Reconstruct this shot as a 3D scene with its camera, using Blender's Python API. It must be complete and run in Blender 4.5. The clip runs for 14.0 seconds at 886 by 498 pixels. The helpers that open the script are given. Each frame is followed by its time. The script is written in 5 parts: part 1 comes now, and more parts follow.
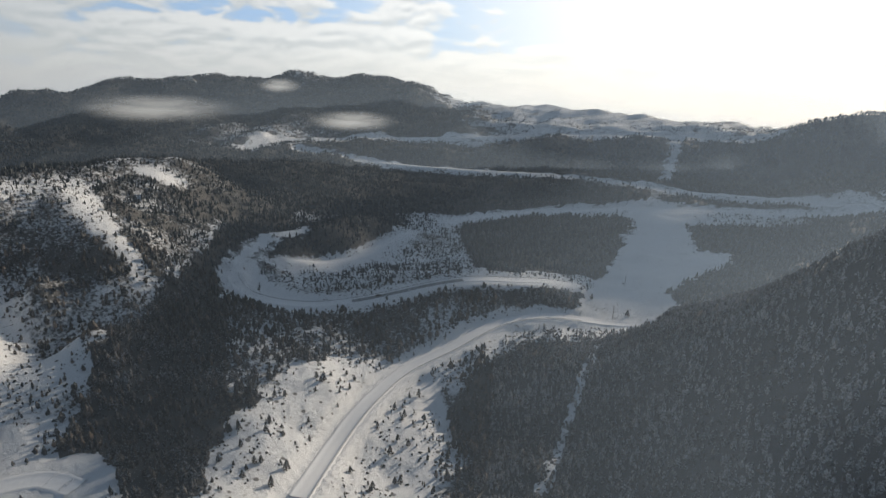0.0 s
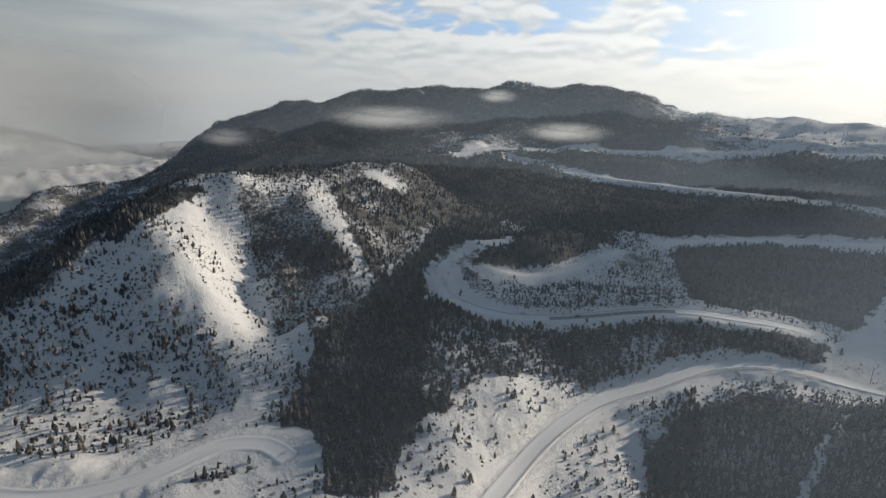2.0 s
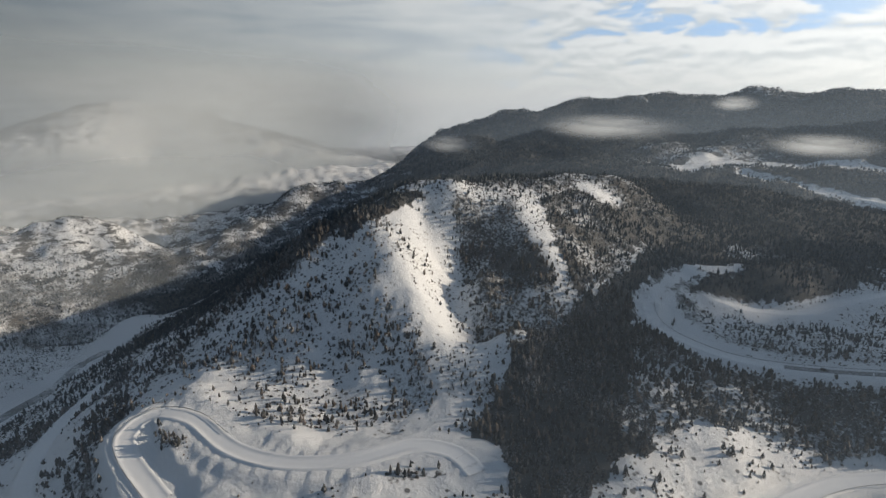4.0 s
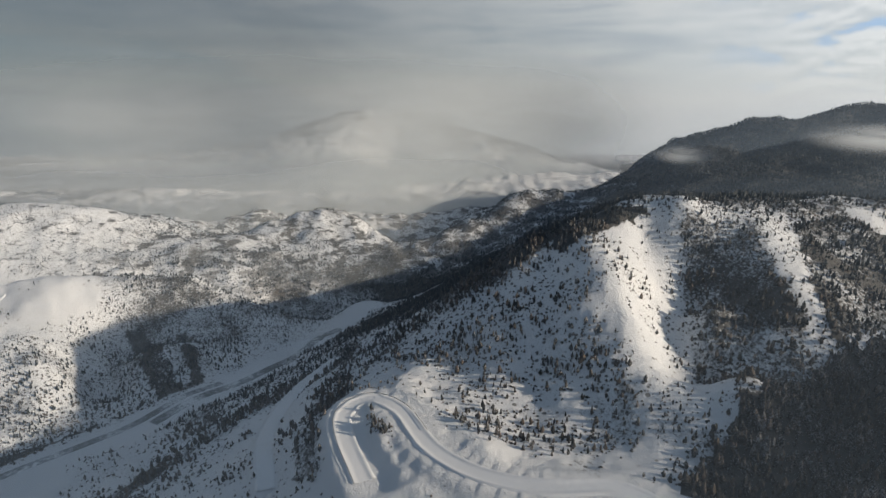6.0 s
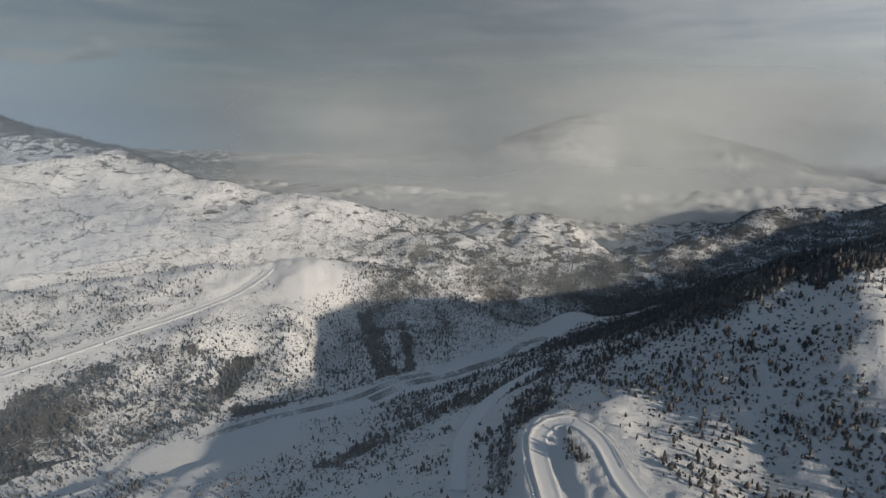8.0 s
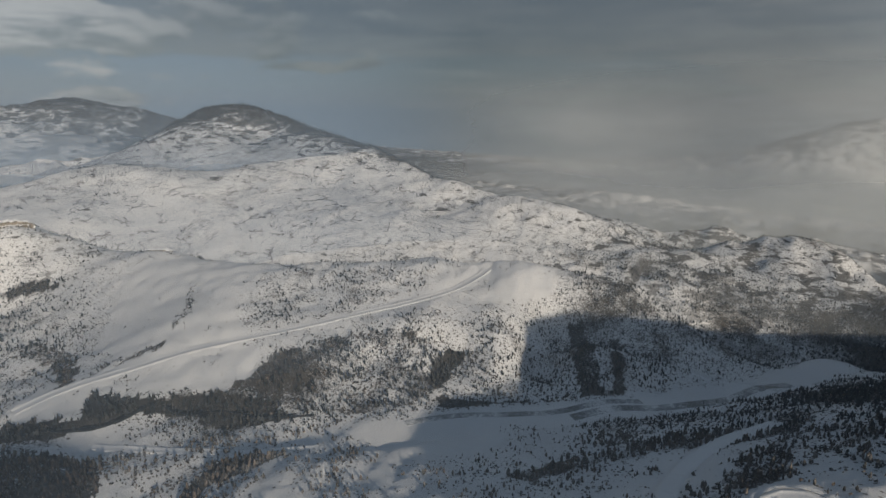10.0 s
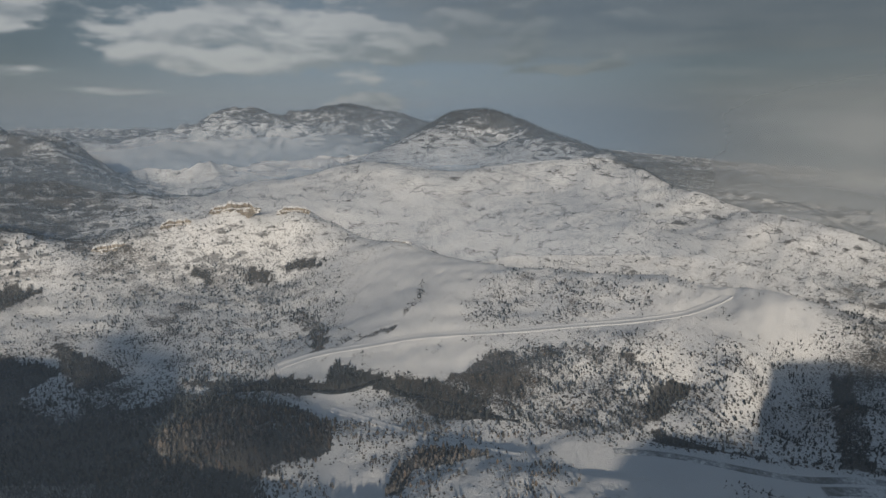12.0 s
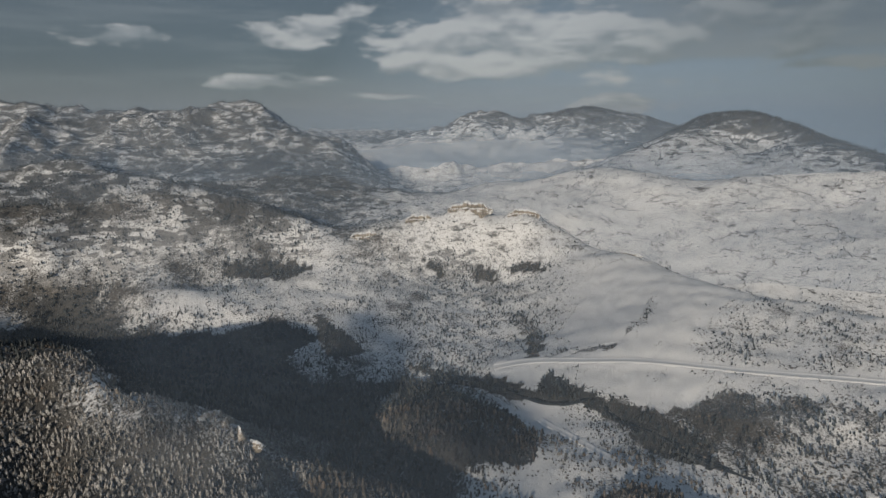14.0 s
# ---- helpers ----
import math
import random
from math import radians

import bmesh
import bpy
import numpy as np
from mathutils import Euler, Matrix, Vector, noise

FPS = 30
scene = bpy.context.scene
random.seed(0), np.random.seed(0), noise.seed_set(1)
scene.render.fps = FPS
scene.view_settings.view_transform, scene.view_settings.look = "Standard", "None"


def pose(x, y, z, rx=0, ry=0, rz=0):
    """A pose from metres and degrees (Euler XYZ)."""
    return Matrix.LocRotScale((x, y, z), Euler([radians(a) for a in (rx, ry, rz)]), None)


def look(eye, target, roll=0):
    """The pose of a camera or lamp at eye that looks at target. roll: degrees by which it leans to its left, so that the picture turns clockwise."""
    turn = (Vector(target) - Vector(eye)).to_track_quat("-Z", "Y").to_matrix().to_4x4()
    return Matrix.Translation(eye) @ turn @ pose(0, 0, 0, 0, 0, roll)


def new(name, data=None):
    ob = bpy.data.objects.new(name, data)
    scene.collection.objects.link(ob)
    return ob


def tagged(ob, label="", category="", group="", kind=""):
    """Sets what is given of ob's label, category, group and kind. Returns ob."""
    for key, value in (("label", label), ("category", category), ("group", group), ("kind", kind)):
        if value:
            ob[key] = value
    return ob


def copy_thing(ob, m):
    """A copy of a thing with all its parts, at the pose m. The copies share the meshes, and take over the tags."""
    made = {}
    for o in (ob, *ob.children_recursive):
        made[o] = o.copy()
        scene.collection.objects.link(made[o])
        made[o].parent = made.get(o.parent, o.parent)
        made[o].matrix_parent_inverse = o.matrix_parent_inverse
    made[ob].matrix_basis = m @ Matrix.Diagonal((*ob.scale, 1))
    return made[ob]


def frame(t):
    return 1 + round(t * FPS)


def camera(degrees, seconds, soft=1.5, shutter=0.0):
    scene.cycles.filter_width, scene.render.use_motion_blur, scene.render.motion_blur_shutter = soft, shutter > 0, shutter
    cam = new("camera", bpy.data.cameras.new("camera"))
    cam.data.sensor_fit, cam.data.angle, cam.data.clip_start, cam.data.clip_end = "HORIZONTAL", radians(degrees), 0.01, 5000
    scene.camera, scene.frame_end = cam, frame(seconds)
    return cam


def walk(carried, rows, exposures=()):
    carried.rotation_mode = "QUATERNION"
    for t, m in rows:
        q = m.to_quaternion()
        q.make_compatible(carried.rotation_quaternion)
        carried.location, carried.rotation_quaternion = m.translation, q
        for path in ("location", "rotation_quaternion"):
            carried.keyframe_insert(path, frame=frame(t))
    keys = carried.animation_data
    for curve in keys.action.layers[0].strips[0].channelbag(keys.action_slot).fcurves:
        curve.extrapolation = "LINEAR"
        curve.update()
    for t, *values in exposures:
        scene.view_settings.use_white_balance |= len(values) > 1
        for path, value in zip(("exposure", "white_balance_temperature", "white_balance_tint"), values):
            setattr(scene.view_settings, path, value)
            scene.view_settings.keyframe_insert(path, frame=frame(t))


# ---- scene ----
# seconds, place in metres, tilt, heading and lean in degrees
cam = camera(77.01, 14.0)
PATH = (
    (0.0, 0.00, 0.00, 400.00, -15.74, -0.00, 1.48),
    (0.5, -0.99, 2.62, 400.37, -15.60, 5.32, 1.47),
    (1.0, -2.09, 5.11, 400.76, -15.53, 10.52, 1.37),
    (1.5, -3.28, 7.46, 401.16, -15.43, 15.53, 1.28),
    (2.0, -4.58, 9.69, 401.58, -15.32, 21.11, 1.34),
    (2.5, -5.97, 11.77, 402.02, -15.24, 26.30, 1.09),
    (3.0, -7.45, 13.72, 402.48, -15.15, 31.69, 0.98),
    (3.5, -9.02, 15.54, 402.96, -15.05, 37.12, 0.88),
    (4.0, -10.68, 17.22, 403.47, -14.96, 42.61, 0.78),
    (4.5, -12.42, 18.76, 404.00, -14.85, 48.06, 0.56),
    (5.0, -14.23, 20.16, 404.55, -14.77, 53.74, 0.51),
    (5.5, -16.11, 21.42, 405.13, -14.70, 59.48, 0.50),
    (6.0, -18.06, 22.55, 405.73, -14.59, 64.99, 0.43),
    (6.5, -20.06, 23.52, 406.37, -14.54, 70.70, 0.37),
    (7.0, -22.12, 24.36, 407.03, -14.43, 76.14, 0.28),
    (7.5, -24.22, 25.04, 407.73, -14.35, 81.56, 0.18),
    (8.0, -26.36, 25.58, 408.47, -14.31, 87.51, 0.02),
    (8.5, -28.52, 25.97, 409.24, -14.24, 93.06, 0.13),
    (9.0, -30.71, 26.20, 410.04, -14.17, 98.82, 0.09),
    (9.5, -32.91, 26.28, 410.89, -14.10, 104.62, 0.05),
    (10.0, -35.11, 26.20, 411.78, -14.04, 110.46, 0.01),
    (10.5, -37.30, 25.95, 412.71, -13.94, 116.31, 0.06),
    (11.0, -39.48, 25.55, 413.69, -13.91, 122.26, -0.10),
    (11.5, -41.62, 24.97, 414.71, -13.83, 128.10, -0.10),
    (12.0, -43.73, 24.23, 415.79, -13.78, 134.08, -0.18),
    (12.5, -45.78, 23.31, 416.91, -13.74, 139.84, -0.32),
    (13.0, -47.78, 22.21, 418.09, -13.66, 145.81, -0.35),
    (13.5, -49.69, 20.93, 419.33, -13.58, 151.88, -0.39),
    (14.0, -51.53, 19.47, 420.63, -13.50, 157.92, -0.44),
)
walk(cam, [(t, pose(x, y, z, 90 + tilt, 0, heading) @ pose(0, 0, 0, 0, 0, lean)) for t, x, y, z, tilt, heading, lean in PATH],
     exposures=((0.0, 0.22), (2.0, 0.22), (5.0, 0.38), (8.0, 0.18), (11.0, -0.18), (14.0, -0.12)))

# ---- light: low winter sun behind broken cloud ----
SUN_HEADING, SUN_HEIGHT = -40.0, 17.5
sun_way = Vector((-math.sin(radians(SUN_HEADING)) * math.cos(radians(SUN_HEIGHT)),
                  math.cos(radians(SUN_HEADING)) * math.cos(radians(SUN_HEIGHT)), math.sin(radians(SUN_HEIGHT))))
sun = new("sun", bpy.data.lights.new("sun", "SUN"))
sun.data.energy, sun.data.angle, sun.data.color = 3.9, radians(1.0), (1.0, 0.85, 0.67)
sun.matrix_world = look((0, 0, 900), tuple(Vector((0, 0, 900)) - sun_way))

world = bpy.data.worlds.new("sky")
scene.world = world
world.use_nodes = True
wn, wl = world.node_tree.nodes, world.node_tree.links


def wmath(op, a, b=0.0, c=0.0):
    m = wn.new("ShaderNodeMath")
    m.operation = op
    for socket, v in zip(m.inputs, (a, b, c)):
        if isinstance(v, (int, float)):
            socket.default_value = v
        else:
            wl.new(v, socket)
    return m.outputs[0]


def wramp(fac, stops):
    r = wn.new("ShaderNodeValToRGB")
    while len(r.color_ramp.elements) < len(stops):
        r.color_ramp.elements.new(0.5)
    for e, (p, c) in zip(r.color_ramp.elements, stops):
        e.position, e.color = p, (*c, 1) if isinstance(c, tuple) else (c, c, c, 1)
    wl.new(fac, r.inputs["Fac"])
    return r.outputs["Color"]


def wdot(v, way):
    m = wn.new("ShaderNodeVectorMath")
    m.operation = "DOT_PRODUCT"
    wl.new(v, m.inputs[0])
    m.inputs[1].default_value = way
    return m.outputs["Value"]


def wmix(fac, a, b, blend="MIX"):
    m = wn.new("ShaderNodeMix")
    m.data_type, m.blend_type = "RGBA", blend
    for socket, v in ((m.inputs[0], fac), (m.inputs[6], a), (m.inputs[7], b)):
        if isinstance(v, (int, float)):
            socket.default_value = v
        elif isinstance(v, tuple):
            socket.default_value = (*v, 1)
        else:
            wl.new(v, socket)
    return m.outputs[2]


def heading_way(deg):
    return (-math.sin(radians(deg)), math.cos(radians(deg)), 0.0)


way = wn.new("ShaderNodeTexCoord").outputs["Generated"]
parts = wn.new("ShaderNodeSeparateXYZ")
wl.new(way, parts.inputs[0])
height = parts.outputs["Z"]
to_sun = wdot(way, tuple(sun_way))
sky = wn.new("ShaderNodeTexSky")
sky.sky_type, sky.sun_disc = "NISHITA", False
sky.sun_elevation, sky.sun_rotation = radians(SUN_HEIGHT), radians(-SUN_HEADING)
clear = wn["Background"]
clear.inputs["Strength"].default_value = 0.06
wl.new(sky.outputs["Color"], clear.inputs["Color"])


def wstep(v, lo, hi):
    """A soft step from 0 at lo to 1 at hi."""
    m = wn.new("ShaderNodeMapRange")
    m.interpolation_type = "SMOOTHSTEP"
    wl.new(v, m.inputs["Value"])
    m.inputs["From Min"].default_value, m.inputs["From Max"].default_value = min(lo, hi), max(lo, hi)
    if lo > hi:
        m.inputs["To Min"].default_value, m.inputs["To Max"].default_value = 1.0, 0.0
    return m.outputs["Result"]


# heading and height over the horizon, in degrees, counted from the middle of the valley
MIDDLE = 78.0
heading = wmath("MULTIPLY_ADD", wmath("ARCTAN2", wdot(way, heading_way(MIDDLE + 90)), wdot(way, heading_way(MIDDLE))), 57.2958, MIDDLE)
lift = wmath("MULTIPLY", wmath("ARCSINE", height), 57.2958)


def wnoise(wide, high, detail, rough, shift=0.0, raised=0.0, swirl=0.0):
    """Noise over the sky; wide, high: the size of its shapes in degrees; raised: read that much further up."""
    t = wn.new("ShaderNodeTexNoise")
    t.inputs["Scale"].default_value, t.inputs["Detail"].default_value, t.inputs["Roughness"].default_value = 1.0, detail, rough
    t.inputs["Distortion"].default_value = swirl
    c = wn.new("ShaderNodeCombineXYZ")
    wl.new(wmath("MULTIPLY_ADD", heading, 1 / wide, shift), c.inputs[0])
    wl.new(wmath("MULTIPLY_ADD", lift, 1 / high, shift * 0.7 + raised / high), c.inputs[1])
    c.inputs[2].default_value = shift * 0.3
    wl.new(c.outputs[0], t.inputs["Vector"])
    return t.outputs["Fac"]


def heap(at, up, wide, high):
    """1 in the middle of a cloud at this heading and height, 0 on its rim, below 0 outside."""
    a = wmath("DIVIDE", wmath("SUBTRACT", heading, at), wide)
    b = wmath("DIVIDE", wmath("SUBTRACT", lift, up), high)
    return wmath("SUBTRACT", 1.0, wmath("ADD", wmath("MULTIPLY", a, a), wmath("MULTIPLY", b, b)))


side = wmath("MULTIPLY_ADD", to_sun, 0.5, 0.5)
light_side = wramp(side, [(0.0, (0.48, 0.49, 0.50)), (0.2, (0.245, 0.265, 0.285)), (0.4, (0.33, 0.355, 0.375)), (0.6, (0.54, 0.56, 0.575)),
                          (0.78, (0.78, 0.79, 0.79)), (0.9, (1.0, 1.0, 0.98)), (0.97, (1.35, 1.3, 1.22))])
clear_air = wramp(side, [(0.0, (0.235, 0.300, 0.375)), (0.035, (0.200, 0.258, 0.325)), (0.10, (0.095, 0.127, 0.155)), (0.22, (0.098, 0.126, 0.150)), (0.3, (0.125, 0.158, 0.190)), (0.55, (0.25, 0.34, 0.46)), (0.78, (0.36, 0.53, 0.78)), (0.88, (0.62, 0.76, 0.92)),
                         (0.94, (1.0, 1.03, 1.05)), (0.97, (1.2, 1.2, 1.2))])

# broken fleecy cloud over the mountain, with a gap of blue
fleece, fleece_up = wnoise(5.5, 1.9, 8, 0.58, 3.1, 0.0, 0.35), wnoise(5.5, 1.9, 8, 0.58, 3.1, 0.5, 0.35)
broad = wnoise(16.0, 5.0, 3, 0.5, 9.0)
gap = wmath("MULTIPLY", wmath("MULTIPLY", wstep(heading, 6.0, -3.0), wstep(heading, -26.0, -12.0)), wstep(lift, 2.0, 5.5))
holes = wmath("MULTIPLY", wmath("MULTIPLY", wstep(heading, 44.0, 30.0), wstep(heading, 2.0, 12.0)), wstep(lift, 4.5, 7.5))
cover = wmath("ADD", fleece, wmath("MULTIPLY", wmath("SUBTRACT", broad, 0.5), 0.5))
cover = wmath("SUBTRACT", wmath("ADD", cover, 0.17), wmath("ADD", wmath("MULTIPLY", gap, 0.26), wmath("MULTIPLY", holes, 0.13)))
fleece_mask = wmath("MULTIPLY", wstep(cover, 0.47, 0.60), wstep(heading, 62.0, 40.0))
fleece_shade = wstep(wmath("SUBTRACT", fleece_up, fleece), 0.10, -0.08)
fleece_colour = wmix(fleece_shade, wmix(1.0, light_side, (0.74, 0.77, 0.80), "MULTIPLY"), light_side)

# a closed grey deck over the valley; its under edge lifts away from the mountain
streaks = wnoise(20.0, 1.5, 6, 0.55, 5.0, 0.0, 0.3)
edge = wmath("MULTIPLY", wstep(heading, 70.0, 92.0), 6.9)
under = wmath("SUBTRACT", wmath("ADD", wmath("SUBTRACT", lift, wmath("SUBTRACT", edge, 2.2)), wmath("MULTIPLY", wmath("SUBTRACT", streaks, 0.5), 3.2)), 0.0)
deck_mask = wmath("MULTIPLY", wmath("MULTIPLY", wstep(heading, 26.0, 46.0), wstep(heading, 150.0, 132.0)), wstep(under, -0.5, 0.8))
deck_grain = wnoise(11.0, 2.2, 7, 0.6, 12.0, 0.0, 0.4)
deck_light = wramp(side, [(0.0, (0.215, 0.245, 0.280)), (0.12, (0.118, 0.136, 0.153)), (0.28, (0.172, 0.184, 0.195)), (0.42, (0.31, 0.33, 0.345)), (0.6, (0.54, 0.56, 0.575)), (0.8, (0.8, 0.81, 0.81))])
deck_colour = wmix(wstep(wmath("ADD", wmath("MULTIPLY", deck_grain, 0.6), wmath("MULTIPLY", streaks, 0.4)), 0.36, 0.62), wmix(1.0, deck_light, (0.76, 0.80, 0.84), "MULTIPLY"), wmix(1.0, deck_light, (1.06, 1.05, 1.03), "MULTIPLY"))

# heaped clouds away from the sun
lumpy, lumpy_up = wnoise(6.5, 2.4, 8, 0.52, 21.0, 0.0, 0.1), wnoise(6.5, 2.4, 8, 0.52, 21.0, 0.9, 0.1)
heaps = heap(143.0, 7.2, 22.0, 4.0)
for at, up, wide, high in ((158.5, 5.0, 7.0, 1.9), (171.5, 7.6, 6.0, 1.7), (174.0, 3.0, 6.0, 0.9), (141.5, 0.7, 4.6, 1.3), (187.0, 6.6, 5.0, 0.9), (122.0, 4.1, 7.0, 0.8),
                           (165.0, 1.9, 6.0, 0.35)):
    heaps = wmath("MAXIMUM", heaps, wmath("SUBTRACT", heap(at, up, wide, high), 0.3))
heap_field = wmath("ADD", wmath("MAXIMUM", wmath("MULTIPLY", heaps, 0.34), -0.7), wmath("MULTIPLY", wmath("SUBTRACT", lumpy, 0.48), 2.0))
heap_mask = wstep(heap_field, -0.06, 0.24)
heap_light = wstep(wmath("ADD", wmath("SUBTRACT", lumpy, lumpy_up), wmath("MULTIPLY", wmath("SUBTRACT", broad, 0.5), 0.25)), -0.12, 0.12)
towards_deck = wstep(heading, 148.0, 126.0)
heap_colour = wmix(towards_deck, wmix(heap_light, (0.245, 0.272, 0.295), (0.47, 0.48, 0.485)), wmix(heap_light, (0.135, 0.155, 0.172), (0.20, 0.22, 0.235)))

# pale air low over the horizon
haze_colour = wramp(side, [(0.0, (0.30, 0.33, 0.355)), (0.26, (0.25, 0.27, 0.28)), (0.5, (0.47, 0.475, 0.47)), (0.75, (0.62, 0.63, 0.63)), (0.95, (1.1, 1.08, 1.0))])
low = wmath("MULTIPLY", wstep(lift, 5.5, -0.5), wmath("MAXIMUM", wmath("MULTIPLY", wstep(heading, 92.0, 66.0), 0.85), wmath("MULTIPLY", wstep(heading, 128.0, 150.0), 0.55)))
thin_cloud = wmath("MULTIPLY", wstep(wnoise(14.0, 1.3, 6, 0.6, 31.0), 0.45, 0.75), wmath("MULTIPLY", wstep(heading, 70.0, 90.0), 0.35))

colour = wmix(thin_cloud, clear_air, (0.23, 0.26, 0.285))
colour = wmix(fleece_mask, colour, fleece_colour)
colour = wmix(deck_mask, colour, deck_colour)
colour = wmix(wmath("MULTIPLY", heap_mask, wstep(heading, 100.0, 116.0)), colour, heap_colour)
colour = wmix(low, colour, haze_colour)
cloudy, both = wn.new("ShaderNodeBackground"), wn.new("ShaderNodeMixShader")
wl.new(colour, cloudy.inputs["Color"])
both.inputs["Fac"].default_value = 0.85
wl.new(clear.outputs[0], both.inputs[1])
wl.new(cloudy.outputs[0], both.inputs[2])
# the dome overhead is darker than the bright horizon
overhead = wn.new("ShaderNodeBackground")
overhead.inputs["Color"].default_value = (0.078, 0.112, 0.158, 1)
dome = wn.new("ShaderNodeMixShader")
wl.new(wramp(height, [(0.16, 0.0), (0.32, 0.9)]), dome.inputs["Fac"])
wl.new(both.outputs[0], dome.inputs[1])
wl.new(overhead.outputs[0], dome.inputs[2])
wl.new(dome.outputs[0], wn["World Output"].inputs["Surface"])

# ---- materials ----
def material(name):
    m = bpy.data.materials.new(name)
    m.use_nodes = True
    return m, m.node_tree.nodes, m.node_tree.links, m.node_tree.nodes["Principled BSDF"]


def noise_node(n, l, scale, detail=4.0, rough=0.55, coord=None):
    t = n.new("ShaderNodeTexNoise")
    t.inputs["Scale"].default_value, t.inputs["Detail"].default_value, t.inputs["Roughness"].default_value = scale, detail, rough
    if coord:
        l.new(coord, t.inputs["Vector"])
    return t


def ramp_node(n, l, fac, stops):
    r = n.new("ShaderNodeValToRGB")
    while len(r.color_ramp.elements) < len(stops):
        r.color_ramp.elements.new(0.5)
    for e, (p, c) in zip(r.color_ramp.elements, stops):
        e.position, e.color = p, (*c, 1)
    l.new(fac, r.inputs["Fac"])
    return r


def mix_node(n, l, fac, a, b):
    m = n.new("ShaderNodeMix")
    m.data_type = "RGBA"
    for socket, v in ((m.inputs[0], fac), (m.inputs[6], a), (m.inputs[7], b)):
        if isinstance(v, (int, float)):
            socket.default_value = v
        elif isinstance(v, tuple):
            socket.default_value = (*v, 1)
        else:
            l.new(v, socket)
    return m.outputs[2]


def math_node(n, l, op, a, b=0.0):
    m = n.new("ShaderNodeMath")
    m.operation = op
    for socket, v in zip(m.inputs, (a, b)):
        if isinstance(v, (int, float)):
            socket.default_value = v
        else:
            l.new(v, socket)
    return m.outputs[0]


SNOW, n, l, b = material("snow_ground")
geo = n.new("ShaderNodeNewGeometry")
co = geo.outputs["Position"]
big = noise_node(n, l, 0.012, 5, 0.6, co)
small = noise_node(n, l, 0.55, 7, 0.74, co)
broad = noise_node(n, l, 0.022, 6, 0.62, co)
snow_col = ramp_node(n, l, big.outputs["Fac"], [(0.3, (0.62, 0.645, 0.68)), (0.7, (0.73, 0.745, 0.76))])
wood = n.new("ShaderNodeAttribute")
wood.attribute_name = "wood"
# dry grass, heather and low scrub that shows through the snow, more of it in the woods
both = math_node(n, l, "ADD", math_node(n, l, "MULTIPLY", small.outputs["Fac"], 0.5), math_node(n, l, "MULTIPLY", broad.outputs["Fac"], 0.5))
patches = noise_node(n, l, 0.008, 5, 0.6, co)
drift = math_node(n, l, "MULTIPLY", math_node(n, l, "SUBTRACT", patches.outputs["Fac"], 0.5), math_node(n, l, "MINIMUM", math_node(n, l, "MULTIPLY", wood.outputs["Fac"], 1.2), 0.4))
bare = math_node(n, l, "ADD", math_node(n, l, "ADD", both, drift), math_node(n, l, "ADD", math_node(n, l, "SUBTRACT", math_node(n, l, "MULTIPLY", wood.outputs["Fac"], 0.10), 0.03), math_node(n, l, "MULTIPLY", math_node(n, l, "POWER", wood.outputs["Fac"], 5.0), 0.24)))
scrub = ramp_node(n, l, bare, [(0.565, (0, 0, 0)), (0.66, (1, 1, 1))])
brush = ramp_node(n, l, broad.outputs["Fac"], [(0.35, (0.046, 0.050, 0.052)), (0.65, (0.092, 0.088, 0.082))])
# small round bushes and grass tufts, a few metres apart
cells = n.new("ShaderNodeTexVoronoi")
cells.inputs["Scale"].default_value = 0.30
l.new(co, cells.inputs["Vector"])
cell = n.new("ShaderNodeSeparateColor")
l.new(cells.outputs["Color"], cell.inputs[0])
often = math_node(n, l, "ADD", math_node(n, l, "MULTIPLY", wood.outputs["Fac"], 1.15), math_node(n, l, "MULTIPLY", drift, 1.5))
here = math_node(n, l, "LESS_THAN", cell.outputs[0], often)
round_spot = ramp_node(n, l, math_node(n, l, "SUBTRACT", cells.outputs["Distance"], math_node(n, l, "MULTIPLY", cell.outputs[1], 0.22)), [(0.10, (1, 1, 1)), (0.26, (0, 0, 0))])
# scrub between small fields on the far hills, and thin lines of hedges and gullies
level = n.new("ShaderNodeVectorMath")
level.operation = "MULTIPLY"
level.inputs[1].default_value = (1.0, 1.0, 3.0)
l.new(co, level.inputs[0])
plots = noise_node(n, l, 0.034, 6, 0.62, level.outputs[0])
lines_a, lines_b = noise_node(n, l, 0.013, 4, 0.5, level.outputs[0]), noise_node(n, l, 0.030, 3, 0.5, co)
away = n.new("ShaderNodeVectorMath")
away.operation = "LENGTH"
l.new(co, away.inputs[0])
far_off = ramp_node(n, l, math_node(n, l, "DIVIDE", away.outputs["Value"], 2000.0), [(0.36, (0, 0, 0)), (0.46, (1, 1, 1))])
plot_scrub = ramp_node(n, l, math_node(n, l, "ADD", plots.outputs["Fac"], math_node(n, l, "MULTIPLY", math_node(n, l, "SUBTRACT", wood.outputs["Fac"], 0.66), 0.28)), [(0.50, (0, 0, 0)), (0.545, (0.9, 0.9, 0.9))])


def thin_line(fac, wide):
    return ramp_node(n, l, math_node(n, l, "ABSOLUTE", math_node(n, l, "SUBTRACT", fac, 0.5)), [(wide * 0.5, (1, 1, 1)), (wide, (0, 0, 0))]).outputs["Color"]


